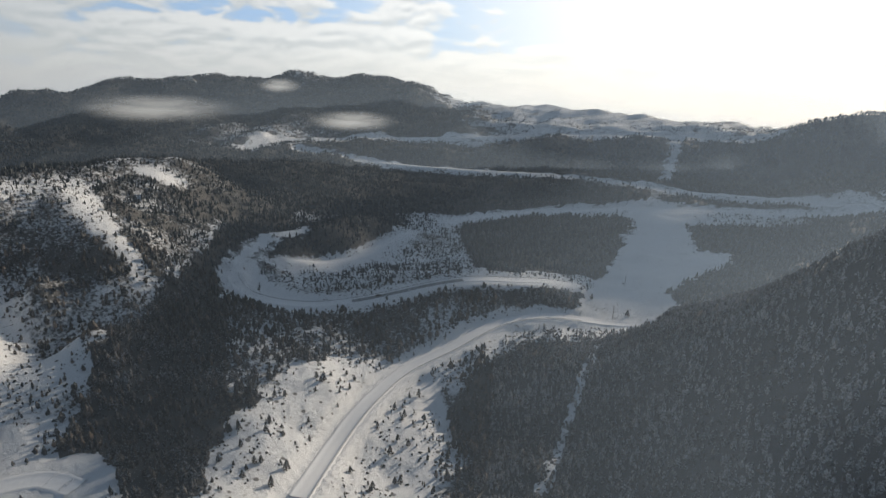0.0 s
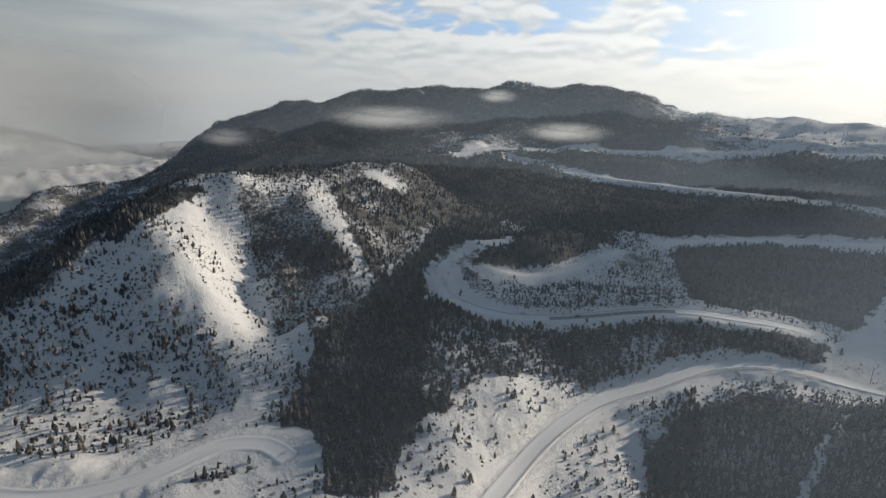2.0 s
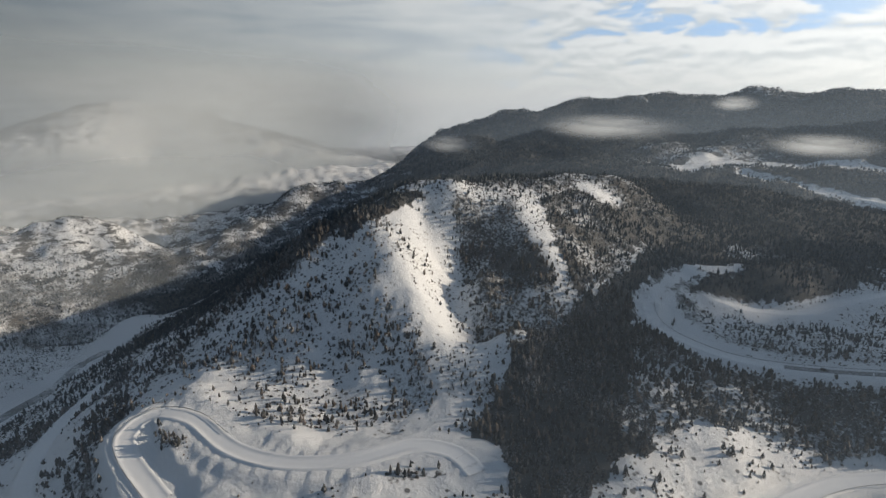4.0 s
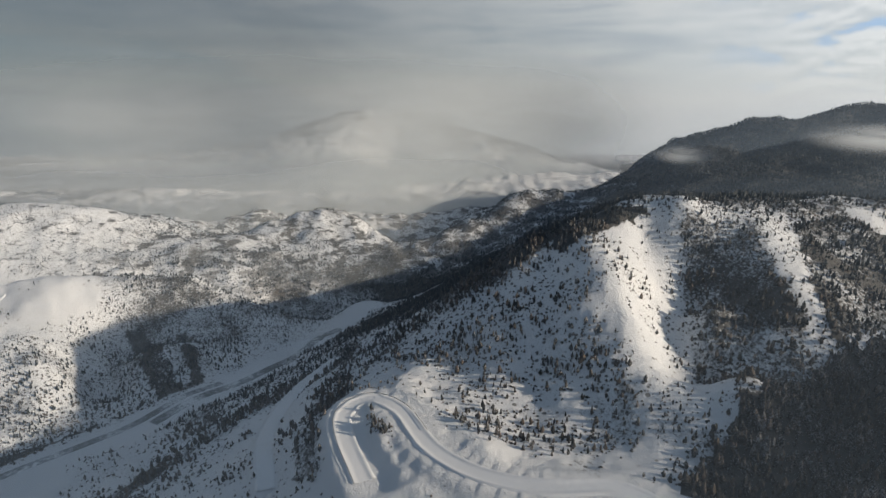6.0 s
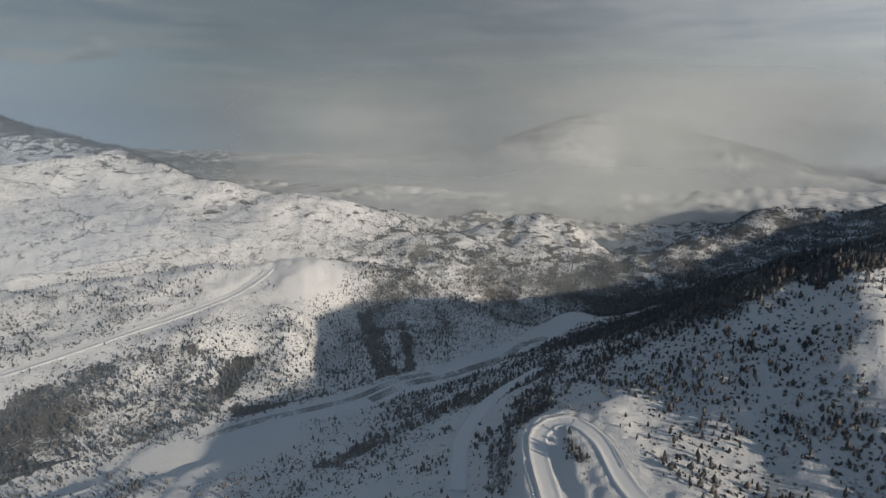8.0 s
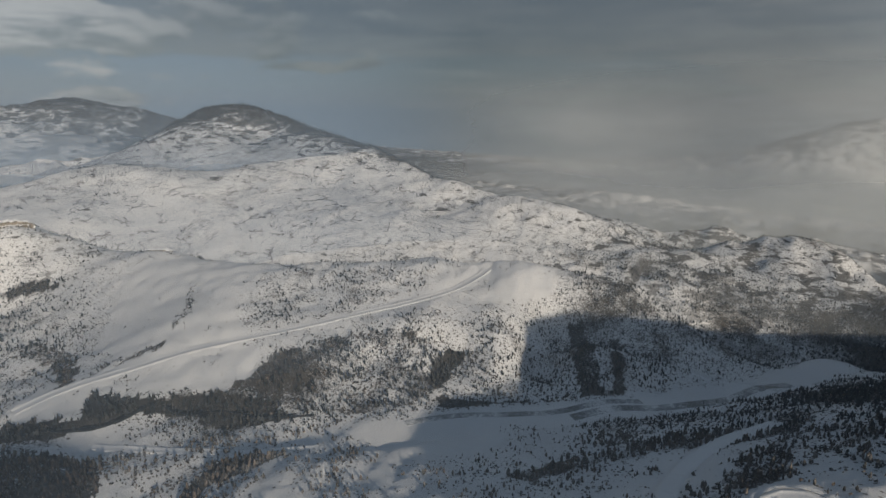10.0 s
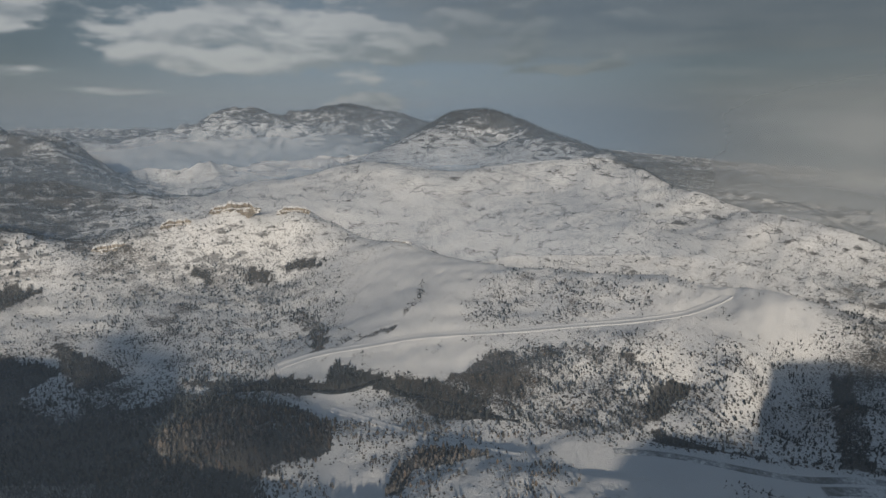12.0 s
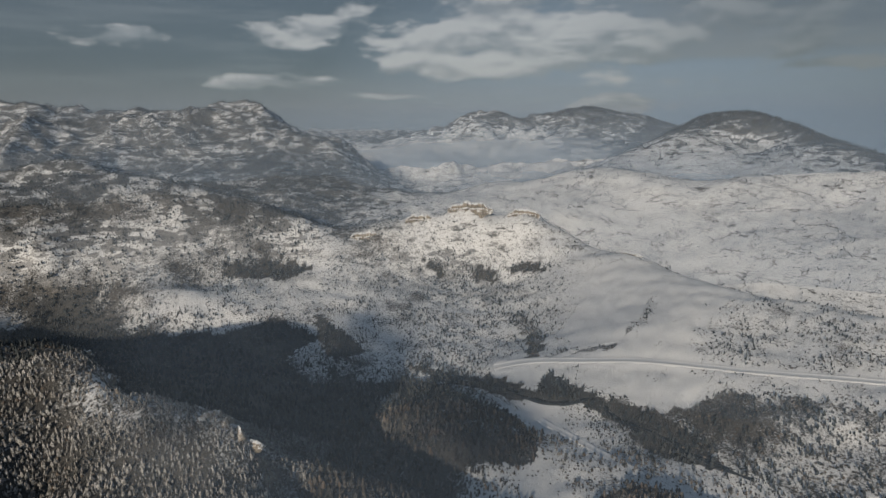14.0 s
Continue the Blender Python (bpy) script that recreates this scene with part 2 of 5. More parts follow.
hedge = math_node(n, l, "MULTIPLY", math_node(n, l, "MAXIMUM", thin_line(lines_a.outputs["Fac"], 0.010), math_node(n, l, "MULTIPLY", thin_line(lines_b.outputs["Fac"], 0.016), 0.8)),
                  ramp_node(n, l, plots.outputs["Fac"], [(0.44, (0, 0, 0)), (0.56, (0.75, 0.75, 0.75))]).outputs["Color"])
far_scrub = math_node(n, l, "MULTIPLY", math_node(n, l, "MAXIMUM", plot_scrub.outputs["Color"], hedge), far_off.outputs["Color"])
tufts = math_node(n, l, "MULTIPLY", math_node(n, l, "MULTIPLY", here, round_spot.outputs["Color"]), 0.85)
scrubby = math_node(n, l, "MAXIMUM", math_node(n, l, "MAXIMUM", scrub.outputs["Color"], far_scrub), tufts)
col = mix_node(n, l, scrubby, snow_col.outputs["Color"], brush.outputs["Color"])
# banded tan rock on steep faces
up = n.new("ShaderNodeSeparateXYZ")
l.new(geo.outputs["Normal"], up.inputs[0])
steep = ramp_node(n, l, math_node(n, l, "ADD", up.outputs["Z"], math_node(n, l, "MULTIPLY", small.outputs["Fac"], 0.25)), [(0.50, (1, 1, 1)), (0.60, (0, 0, 0))])
strata = noise_node(n, l, 0.12, 4, 0.6)
flat = n.new("ShaderNodeVectorMath")
flat.operation = "MULTIPLY"
flat.inputs[1].default_value = (0.15, 0.15, 2.5)
l.new(co, flat.inputs[0])
l.new(flat.outputs[0], strata.inputs["Vector"])
rock = ramp_node(n, l, strata.outputs["Fac"], [(0.35, (0.11, 0.105, 0.10)), (0.55, (0.22, 0.20, 0.17)), (0.7, (0.36, 0.33, 0.30))])
col = mix_node(n, l, steep.outputs["Color"], col, rock.outputs["Color"])
l.new(col, b.inputs["Base Color"])
b.inputs["Roughness"].default_value = 0.8
b.inputs["Specular IOR Level"].default_value = 0.25
bump = n.new("ShaderNodeBump")
bump.inputs["Strength"].default_value, bump.inputs["Distance"].default_value = 0.85, 1.4
l.new(small.outputs["Fac"], bump.inputs["Height"])
l.new(bump.outputs["Normal"], b.inputs["Normal"])



def pine(name, shades, rime_from, rime_to, rime_most):
    """Needles of many shades, tree by tree, with rime in flecks and drifts."""
    mat, n, l, b = material(name)
    geo = n.new("ShaderNodeNewGeometry")
    grain = noise_node(n, l, 1.3, 3, 0.7, geo.outputs["Position"])
    stand = noise_node(n, l, 0.03, 4, 0.6, geo.outputs["Position"])
    needles = ramp_node(n, l, geo.outputs["Random Per Island"], list(zip((0.0, 0.5, 0.8, 1.0), shades)))
    rime = math_node(n, l, "ADD", grain.outputs["Fac"], math_node(n, l, "MULTIPLY", math_node(n, l, "SUBTRACT", stand.outputs["Fac"], 0.5), 0.5))
    frost = ramp_node(n, l, rime, [(rime_from, (0, 0, 0)), (rime_to, (rime_most, rime_most, rime_most))])
    l.new(mix_node(n, l, frost.outputs["Color"], needles.outputs["Color"], (0.56, 0.57, 0.58)), b.inputs["Base Color"])
    b.inputs["Roughness"].default_value = 0.95
    b.inputs["Specular IOR Level"].default_value = 0.1
    return mat


PINE = pine("frosted_pine", ((0.031, 0.032, 0.031), (0.048, 0.046, 0.043), (0.078, 0.067, 0.058), (0.120, 0.096, 0.078)), 0.50, 0.72, 0.45)
# less rime, and a bluish cast of far air put into the needle colour
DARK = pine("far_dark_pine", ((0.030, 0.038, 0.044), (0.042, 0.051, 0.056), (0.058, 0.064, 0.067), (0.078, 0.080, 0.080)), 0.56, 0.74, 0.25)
RIMED = pine("rime_coated_pine", ((0.060, 0.064, 0.064), (0.10, 0.098, 0.094), (0.145, 0.136, 0.126), (0.18, 0.17, 0.158)), 0.42, 0.64, 0.66)

ROAD, n, l, b = material("packed_snow_road")
co = n.new("ShaderNodeNewGeometry").outputs["Position"]
small = noise_node(n, l, 0.6, 5, 0.65, co)
l.new(ramp_node(n, l, small.outputs["Fac"], [(0.3, (0.60, 0.62, 0.65)), (0.7, (0.76, 0.77, 0.78))]).outputs["Color"], b.inputs["Base Color"])
b.inputs["Roughness"].default_value = 0.6

# ---- the lie of the land: ridge, slope and valley lines as x, y, height, share of trees ----
LAND = {}


def land(name, points):
    LAND[name] = points


land("summit_skyline", (
    (-663, 1475, 419, 0.95), (-544, 1545, 418, 0.9), (-387, 1613, 434, 0.7), (-159, 1604, 422, 0.95), (-46, 1520, 404, 0.9),
    (69, 1428, 377, 0.15), (201, 1370, 376, 0.04), (332, 1298, 369, 0.04), (444, 1217, 360, 0.05), (563, 1116, 355, 0.08),
))
land("summit_skyline_back", (
    (-768, 1709, 348, 0.95), (-632, 1793, 347, 0.9), (-450, 1873, 362, 0.7), (-184, 1860, 351, 0.95), (-54, 1757, 332, 0.9),
    (80, 1646, 304, 0.15), (231, 1576, 302, 0.04), (380, 1490, 295, 0.04), (508, 1393, 285, 0.05), (643, 1275, 280, 0.08),
))
land("west_skyline", (
    (-733, 1422, 406, 0.95), (-816, 1325, 391, 0.95), (-909, 1208, 367, 0.95), (-968, 1103, 333, 0.95), (-1002, 1011, 291, 0.95),
    (-1011, 937, 248, 0.95), (-1012, 869, 218, 0.95),
))
land("west_skyline_back", (
    (-849, 1647, 317, 0.95), (-944, 1532, 302, 0.95), (-1050, 1395, 279, 0.95), (-1116, 1271, 246, 0.95), (-1153, 1162, 205, 0.95),
    (-1161, 1075, 163, 0.95), (-1159, 996, 134, 0.95),
))
land("right_far_hill", (
    (572, 878, 365, 1), (622, 815, 382, 1),
))
land("right_far_hill_back", (
    (645, 990, 325, 1), (701, 917, 340, 1),
))
land("upper_far_road", (
    (-343, 972, 299, 0.8), (-324, 1048, 307, 0.5), (-187, 1102, 306, 0.8), (12, 1115, 314, 0.9), (229, 1091, 326, 0.5),
    (413, 1011, 334, 0.5), (511, 914, 335, 0.6),
))
land("massif_face", (
    (-555, 1028, 311, 1), (-469, 1213, 335, 1), (-240, 1275, 350, 1), (12, 1272, 350, 1), (-601, 1329, 377, 1),
    (-326, 1442, 390, 1), (-607, 946, 298, 1), (192, 1212, 345, 0.12), (398, 1114, 345, 0.12), (-768, 1055, 315, 1),
))
land("lower_far_road", (
    (-259, 996, 293, 1), (-104, 953, 281, 1), (67, 910, 277, 1), (227, 851, 275, 0.9), (313, 799, 273, 0.8),
    (418, 724, 277, 0.8), (498, 654, 286, 0.3), (470, 647, 269, 0.8), (392, 674, 266, 0.5), (267, 712, 259, 0.1),
    (160, 723, 252, 0.5), (68, 697, 250, 0.6), (3, 660, 249, 0.3),
))
land("inner_road", (
    (-34, 599, 250, 0.2), (-61, 557, 245, 0.2), (-78, 514, 245, 0.3), (-106, 489, 244, 0.3), (-138, 460, 257, 0.3),
))
land("knoll", (
    (-103, 535, 269, 0.9), (-81, 579, 268, 0.9), (-131, 509, 264, 0.9), (-137, 584, 258, 0.8), (-57, 647, 255, 0.9),
    (-61, 466, 247, 0.4), (9, 500, 243, 0.3),
))
land("spur_forest", (
    (68, 556, 252, 1), (124, 546, 250, 1), (182, 593, 258, 0.8), (136, 816, 270, 1), (-73, 821, 263, 1),
    (-220, 748, 272, 1), (-282, 748, 254, 1),
))
land("car_road", (
    (-163, 409, 260, 0.1), (-155, 401, 249, 0.1), (-129, 394, 244, 0.1), (-94, 389, 244, 0.15), (-48, 397, 249, 0.3),
    (-10, 405, 257, 0.3), (30, 414, 261, 0.3), (76, 423, 257, 0.4), (104, 427, 252, 0.4),
))
land("front_road", (
    (-58, 197, 234, 0.05), (-50, 245, 229, 0.05), (-38, 282, 231, 0.05), (-21, 314, 232, 0.1), (8, 340, 236, 0.1),
    (40, 368, 241, 0.2), (74, 378, 245, 0.2), (115, 378, 240, 0.2), (143, 374, 241, 0),
))
land("spur_slope", (
    (-71, 291, 248, 0.5), (-53, 346, 242, 0.6), (-8, 370, 246, 0.7), (51, 397, 248, 0.9), (-84, 247, 246, 0.25),
    (-86, 212, 245, 0.15), (-101, 325, 246, 0.7), (27, 351, 238, 0.05), (-11, 262, 225, 0.1), (-20, 229, 222, 0.1),
    (-125, 295, 252, 1), (-129, 237, 257, 1), (-108, 205, 249, 1),
))
land("meadow", (
    (152, 445, 240, 0), (206, 488, 247, 0), (260, 529, 250, 0.05), (248, 601, 254, 0.1), (241, 657, 257, 0.1),
    (152, 402, 241, 0.02), (296, 545, 252, 0.3),
))
land("right_woods", (
    (387, 559, 272, 1), (433, 537, 295, 1), (397, 847, 289, 1), (494, 794, 291, 1), (554, 697, 300, 1),
))
land("right_ridge", (
    (190, 233, 346, 1), (180, 255, 325, 1), (169, 278, 303, 1), (154, 303, 282, 1), (135, 325, 263, 1),
    (104, 334, 244, 1),
))
land("right_face", (
    (157, 182, 320, 1), (134, 190, 292, 1), (104, 188, 268, 1), (89, 239, 247, 1), (53, 219, 235, 1),
    (8, 270, 220, 1), (32, 316, 235, 1), (124, 130, 295, 1), (64, 339, 240, 1), (22, 209, 227, 1),
))
land("hill_crest", (
    (-319, 335, 336, 0.3), (-341, 328, 335, 0.8), (-344, 309, 329, 0.8), (-332, 261, 316, 0.8), (-329, 239, 307, 0.8),
    (-342, 211, 287, 0.8), (-363, 181, 263, 0.7), (-384, 156, 235, 0.6), (-404, 126, 216, 0.5),
))
land("hill_face", (
    (-323, 241, 299, 0.3), (-308, 205, 280, 0.4), (-280, 222, 280, 0.4), (-290, 163, 253, 0.35), (-263, 189, 260, 0.4),
    (-226, 207, 260, 0.35), (-229, 178, 251, 0.2), (-201, 199, 253, 0.2), (-306, 315, 311, 0.08), (-275, 300, 289, 0.1),
    (-244, 283, 264, 0.12), (-213, 271, 252, 0.2),
))
land("hill_back", (
    (-700, 367, 169, 1), (-767, 310, 117, 1), (-614, 398, 216, 1),
))
land("hump_crest", (
    (-271, 502, 330, 0.6), (-295, 453, 331, 0.8), (-247, 558, 325, 0.8), (-304, 372, 334, 0.7), (-303, 346, 338, 0.4),
))
land("hump_face", (
    (-225, 379, 302, 0.3), (-184, 269, 275, 0.35), (-196, 344, 280, 0.4), (-236, 305, 284, 0.5), (-245, 348, 298, 0.6),
))
land("ravine", (
    (-133, 210, 253, 1), (-147, 263, 256, 1), (-159, 324, 258, 1), (-169, 407, 265, 1), (-204, 533, 273, 1),
    (-259, 767, 277, 1),
))
land("behind_hump", (
    (-518, 874, 303, 1), (-699, 888, 292, 1), (-419, 899, 306, 1),
))
land("snow_bench", (
    (-282, 94, 252, 0.02), (-273, 113, 256, 0.05), (-229, 106, 256, 0.02), (-199, 120, 258, 0.05), (-235, 71, 249, 0.1),
    (-291, 61, 236, 0.25),
))
land("snow_loop", (
    (-163, 140, 262, 0.05), (-153, 176, 260, 0.02), (-124, 179, 258, 0.05), (-121, 158, 255, 0.3),
))
land("second_ridge", (
    (-971, 829, 229, 0.8), (-982, 707, 232, 0.75), (-986, 622, 226, 0.72), (-967, 565, 201, 0.72), (-957, 491, 179, 0.72),
    (-942, 417, 160, 0.72),
))
land("second_face", (
    (-917, 643, 191, 0.75), (-892, 515, 161, 0.7), (-855, 392, 148, 0.65), (-907, 694, 207, 0.8),
))
land("valley_far", (
    (-1093, 331, 170, 0.66), (-1014, 178, 162, 0.58), (-876, 203, 145, 0.8), (-818, 104, 134, 0.8), (-868, 66, 166, 0.6),
    (-868, 297, 141, 0.8), (-979, -65, 193, 0.5), (-983, -194, 218, 0.3), (-1139, -24, 200, 0.5), (-1267, 155, 168, 0.7),
    (-1038, -331, 232, 0.45), (-1361, 378, 155, 0.7), (-1435, -227, 195, 0.5),
))
land("river", (
    (-380, -155, 168, 0.03), (-421, -103, 166, 0), (-463, -28, 164, 0), (-511, 44, 160, 0), (-571, 108, 152, 0),
    (-638, 167, 142, 0.1), (-730, 237, 132, 0.3),
))
land("valley_road", (
    (-261, 43, 226, 0.05), (-327, 52, 215, 0.05), (-390, 80, 205, 0.05), (-439, 121, 200, 0.2),
))
land("near_bank", (
    (-330, -47, 190, 0.25), (-360, 0, 190, 0.3), (-393, 22, 188, 0.5), (-467, 82, 180, 0.8), (-517, 122, 175, 0.8),
    (-573, 171, 165, 0.8),
))
land("terrace_face", (
    (-526, -140, 173, 0.5), (-537, -195, 199, 0.35), (-615, -121, 195, 0.25), (-639, -42, 152, 0.6), (-458, -207, 172, 0.5),
    (-463, -164, 172, 0.5), (-560, -64, 139, 0.7), (-625, 52, 162, 0.7),
))
land("track", (
    (-289, -434, 178, 0.02), (-336, -421, 182, 0.02), (-394, -387, 186, 0.03), (-439, -350, 190, 0.05), (-505, -288, 194, 0.05),
    (-572, -223, 200, 0.05), (-628, -182, 205, 0.05), (-704, -162, 208, 0.02),
))
land("terrace_edge", (
    (-583, -596, 227, 0.1), (-625, -522, 206, 0.02), (-632, -422, 212, 0.05), (-658, -347, 216, 0.3), (-684, -278, 217, 0.2),
    (-710, -244, 221, 0.2), (-707, -191, 217, 0.05), (-718, -110, 223, 0.05), (-739, -32, 206, 0.5), (-716, 21, 200, 0.7),
))
land("terrace_slope", (
    (-536, -349, 201, 0.4), (-597, -272, 208, 0.35), (-456, -409, 204, 0.1), (-465, -508, 195, 0.05), (-454, -253, 181, 0.6),
    (-555, -98, 188, 0.6), (-571, -30, 180, 0.7), (-568, 13, 174, 0.8),
))
land("mesa_top", (
    (-360, -811, 265, 0.3), (-398, -810, 268, 0.25), (-439, -806, 278, 0.2), (-468, -791, 262, 0.2), (-515, -765, 268, 0.15),
    (-545, -723, 247, 0.3), (-573, -663, 222, 0.2),
))
land("mesa_foot", (
    (-277, -791, 217, 0.62), (-356, -739, 192, 0.65), (-446, -684, 180, 0.58), (-380, -518, 167, 0.45), (-298, -551, 166, 0.45),
    (-258, -662, 184, 0.5), (-223, -777, 204, 0.5), (-442, -744, 223, 0.5), (-288, -812, 242, 0.6),
))
land("valley_shade", (
    (-223, -506, 165, 0.6), (-153, -537, 168, 0.8), (-271, -444, 165, 0.7), (-343, -331, 166, 0.8), (-367, -284, 166, 0.8),
    (-398, -214, 166, 0.7), (-432, -127, 166, 0.7), (-471, -52, 166, 0.8), (-494, 2, 166, 0.9),
))
land("river_up", (
    (-281, -345, 165, 0), (-304, -315, 165, 0), (-354, -211, 165, 0), (-390, -132, 166, 0), (-237, -283, 166, 0),
    (-250, -238, 166, 0.05),
))
land("wood_knoll", (
    (-222, -395, 182, 0.9), (-252, -347, 178, 0.95), (-170, -368, 185, 0.9), (-202, -314, 190, 1), (-267, -324, 172, 0.9),
))
land("low_knoll", (
    (-282, -205, 180, 0.3), (-325, -164, 178, 0.3), (-292, -242, 172, 0.5),
))
# the high tree shares also imitate cloud shade on the upper slope
land("far_summit", (
    (-977, -1118, 319, 0.4), (-1188, -1171, 363, 0.92), (-1356, -1192, 419, 0.8), (-1411, -1057, 409, 1), (-1333, -857, 374, 0.97),
    (-1255, -638, 325, 0.95), (-1189, -463, 287, 0.85), (-1121, -318, 262, 0.3), (-1103, -211, 248, 0.2), (-1073, -116, 240, 0.2),
))
land("far_summit_back", (
    (-1127, -1291, 251, 0.4), (-1378, -1360, 295, 0.92), (-1578, -1390, 351, 0.8), (-1641, -1231, 340, 1), (-1542, -993, 305, 0.97),
    (-1442, -734, 256, 0.95), (-1358, -529, 217, 0.85), (-1272, -361, 190, 0.3), (-1247, -238, 176, 0.2), (-1210, -130, 167, 0.2),
))
land("far_slope", (
    (-991, -857, 286, 0.1), (-1050, -590, 261, 0.1), (-778, -814, 250, 0.1), (-822, -567, 216, 0.15), (-903, -386, 225, 0.15),
    (-641, -810, 237, 0.1), (-1234, -917, 339, 0.6), (-963, -218, 227, 0.1),
))
land("far_west", (
    (472, -1973, 452, 0.77), (344, -2002, 427, 0.77), (178, -1983, 408, 0.77), (-35, -1995, 442, 0.73), (-139, -1994, 455, 0.7),
    (-235, -1897, 422, 0.74), (-311, -1706, 369, 0.74), (-405, -1597, 354, 0.74), (-431, -1453, 293, 0.74), (-476, -1346, 264, 0.74),
    (-510, -1192, 238, 0.56),
))
land("far_west_back", (
    (557, -2316, 396, 0.66), (406, -2350, 371, 0.66), (212, -2325, 353, 0.66), (-38, -2340, 385, 0.62), (-161, -2338, 399, 0.6),
    (-273, -2220, 366, 0.64), (-360, -1988, 313, 0.64), (-469, -1856, 299, 0.64), (-497, -1680, 240, 0.64), (-548, -1551, 211, 0.64),
    (-583, -1365, 185, 0.48),
))
land("far_west_face", (
    (48, -1497, 325, 0.79), (-140, -1408, 310, 0.79), (-250, -1260, 279, 0.81), (234, -1565, 353, 0.79), (-291, -1162, 252, 0.83),
    (138, -1262, 310, 0.79),
))
land("far_range", (
    (-879, -2159, 350, 0.9), (-1059, -2081, 415, 0.88), (-1170, -2023, 392, 0.9), (-1286, -1954, 411, 0.86), (-1463, -1830, 442, 0.9),
    (-1578, -1675, 409, 0.9),
))
land("far_range_back", (
    (-1032, -2545, 299, 0.9), (-1244, -2453, 362, 0.88), (-1376, -2385, 340, 0.9), (-1512, -2304, 358, 0.86), (-1721, -2158, 387, 0.9),
    (-1856, -1974, 356, 0.9),
))
land("far_vale", (
    (-606, -1824, 267, 0.05), (-618, -1144, 259, 0.1), (-505, -1048, 250, 0.1), (-918, -1388, 281, 0.1),
))
land("dark_hill", (
    (237, -964, 326, 0.79), (162, -1006, 335, 0.79), (58, -977, 328, 0.77), (-39, -938, 307, 0.79), (-104, -905, 289, 0.79),
    (-167, -863, 264, 0.79),
))
land("dark_hill_face", (
    (65, -795, 224, 0.67), (-15, -780, 198, 0.72), (158, -799, 240, 0.77), (-20, -861, 265, 0.72), (-132, -812, 222, 0.77),
    (124, -876, 274, 0.72), (-169, -786, 207, 0.33),
))
land("shade_valley", (
    (149, -771, 181, 1), (78, -694, 168, 1), (3, -614, 160, 1), (-88, -460, 165, 1), (-154, -531, 160, 0.8),
    (-57, -644, 165, 0.7), (-145, -377, 165, 1), (189, -748, 187, 0.8), (-139, -583, 168, 0.3), (-153, -326, 170, 0.8),
))
land("near_ridge", (
    (104, -447, 262, 0.8), (66, -443, 257, 0.8), (34, -401, 253, 0.8), (22, -361, 250, 0.8), (-8, -344, 247, 0.8),
    (-24, -329, 247, 0.8), (-44, -299, 251, 0.8), (-55, -290, 238, 0.8), (-80, -307, 208, 0.9), (-119, -288, 195, 0.9),
    (-149, -264, 190, 0.9),
))
land("near_face", (
    (52, -352, 240, 0.9), (-13, -277, 229, 0.9), (-31, -288, 247, 0.9), (18, -318, 240, 0.9), (57, -304, 224, 0.9),
    (-70, -284, 200, 0.9),
))
land("loop_road", (
    (-217, 79, 250, 0.03), (-250, 80, 250, 0.03), (-272, 85, 250, 0.03), (-279, 100, 252, 0.03), (-259, 111, 254, 0.03),
    (-220, 111, 256, 0.02), (-192, 121, 258, 0.02), (-171, 141, 260, 0.02), (-161, 163, 260, 0.02), (-145, 173, 260, 0.02),
    (-132, 171, 257, 0.03),
))
land("fog_mountain", (
    (-2352, 481, 322, 0.9), (-2320, 618, 372, 0.9), (-2266, 796, 382, 0.5), (-2176, 962, 357, 0.9), (-2064, 1138, 292, 1),
    (-1927, 1318, 231, 1), (-1831, 1410, 189, 1),
))
land("valley_knoll", (
    (-1091, 123, 180, 0.55), (-1103, 202, 196, 0.55), (-1088, 272, 200, 0.55), (-1064, 327, 188, 0.55), (-1042, 350, 163, 0.55),
))
land("terrace_nose", (
    (-742, 20, 191, 0.5), (-715, 67, 171, 0.6), (-699, 125, 146, 0.8),
))
land("bench_rim", (
    (-791, -949, 299, 0.3), (-861, -860, 291, 0.3), (-958, -791, 292, 0.3), (-1033, -695, 288, 0.3), (-1087, -569, 285, 0.3),
    (-1119, -452, 281, 0.3), (-1089, -342, 265, 0.3),
))
land("nose_hill", (
    (303, -1203, 333, 0.74), (260, -1238, 340, 0.74), (207, -1249, 347, 0.74), (165, -1235, 333, 0.74), (128, -1195, 314, 0.74),
))
land("shade_spur", (
    (36, -735, 204, 0.45), (-10, -719, 206, 0.45), (-61, -680, 191, 0.45), (-119, -617, 172, 0.45), (-169, -569, 167, 0.45),
    (-210, -528, 158, 0.45),
))
land("hill_rib", (
    (-318, 305, 328, 0.1), (-308, 268, 317, 0.1), (-275, 260, 306, 0.1), (-242, 246, 286, 0.1), (-209, 230, 270, 0.1),
    (-190, 221, 260, 0.1),
))
land("hill_gully", (
    (-285, 334, 306, 0.5), (-254, 313, 275, 0.5), (-220, 301, 262, 0.5),
))
land("hump_rib", (
    (-258, 381, 320, 0.1), (-228, 360, 304, 0.1), (-204, 355, 291, 0.1),
))
land("hump_gully", (
    (-249, 432, 311, 0.5), (-220, 421, 296, 0.5), (-197, 399, 280, 0.5),
))
land("bench_flat", (
    (-255, 95, 251, 0.02), (-228, 96, 253, 0.05), (-203, 95, 254, 0.05), (-209, 83, 251, 0.05), (-194, 106, 255, 0.1),
))
land("below", (
    (0, 0, 245, 0.8), (60, 60, 262, 0.8), (-60, 60, 255, 0.3), (-70, -60, 230, 0.8), (60, -70, 245, 0.9),
    (-150, 60, 245, 0.3), (-130, -20, 232, 0.5), (20, -150, 225, 0.9),
))
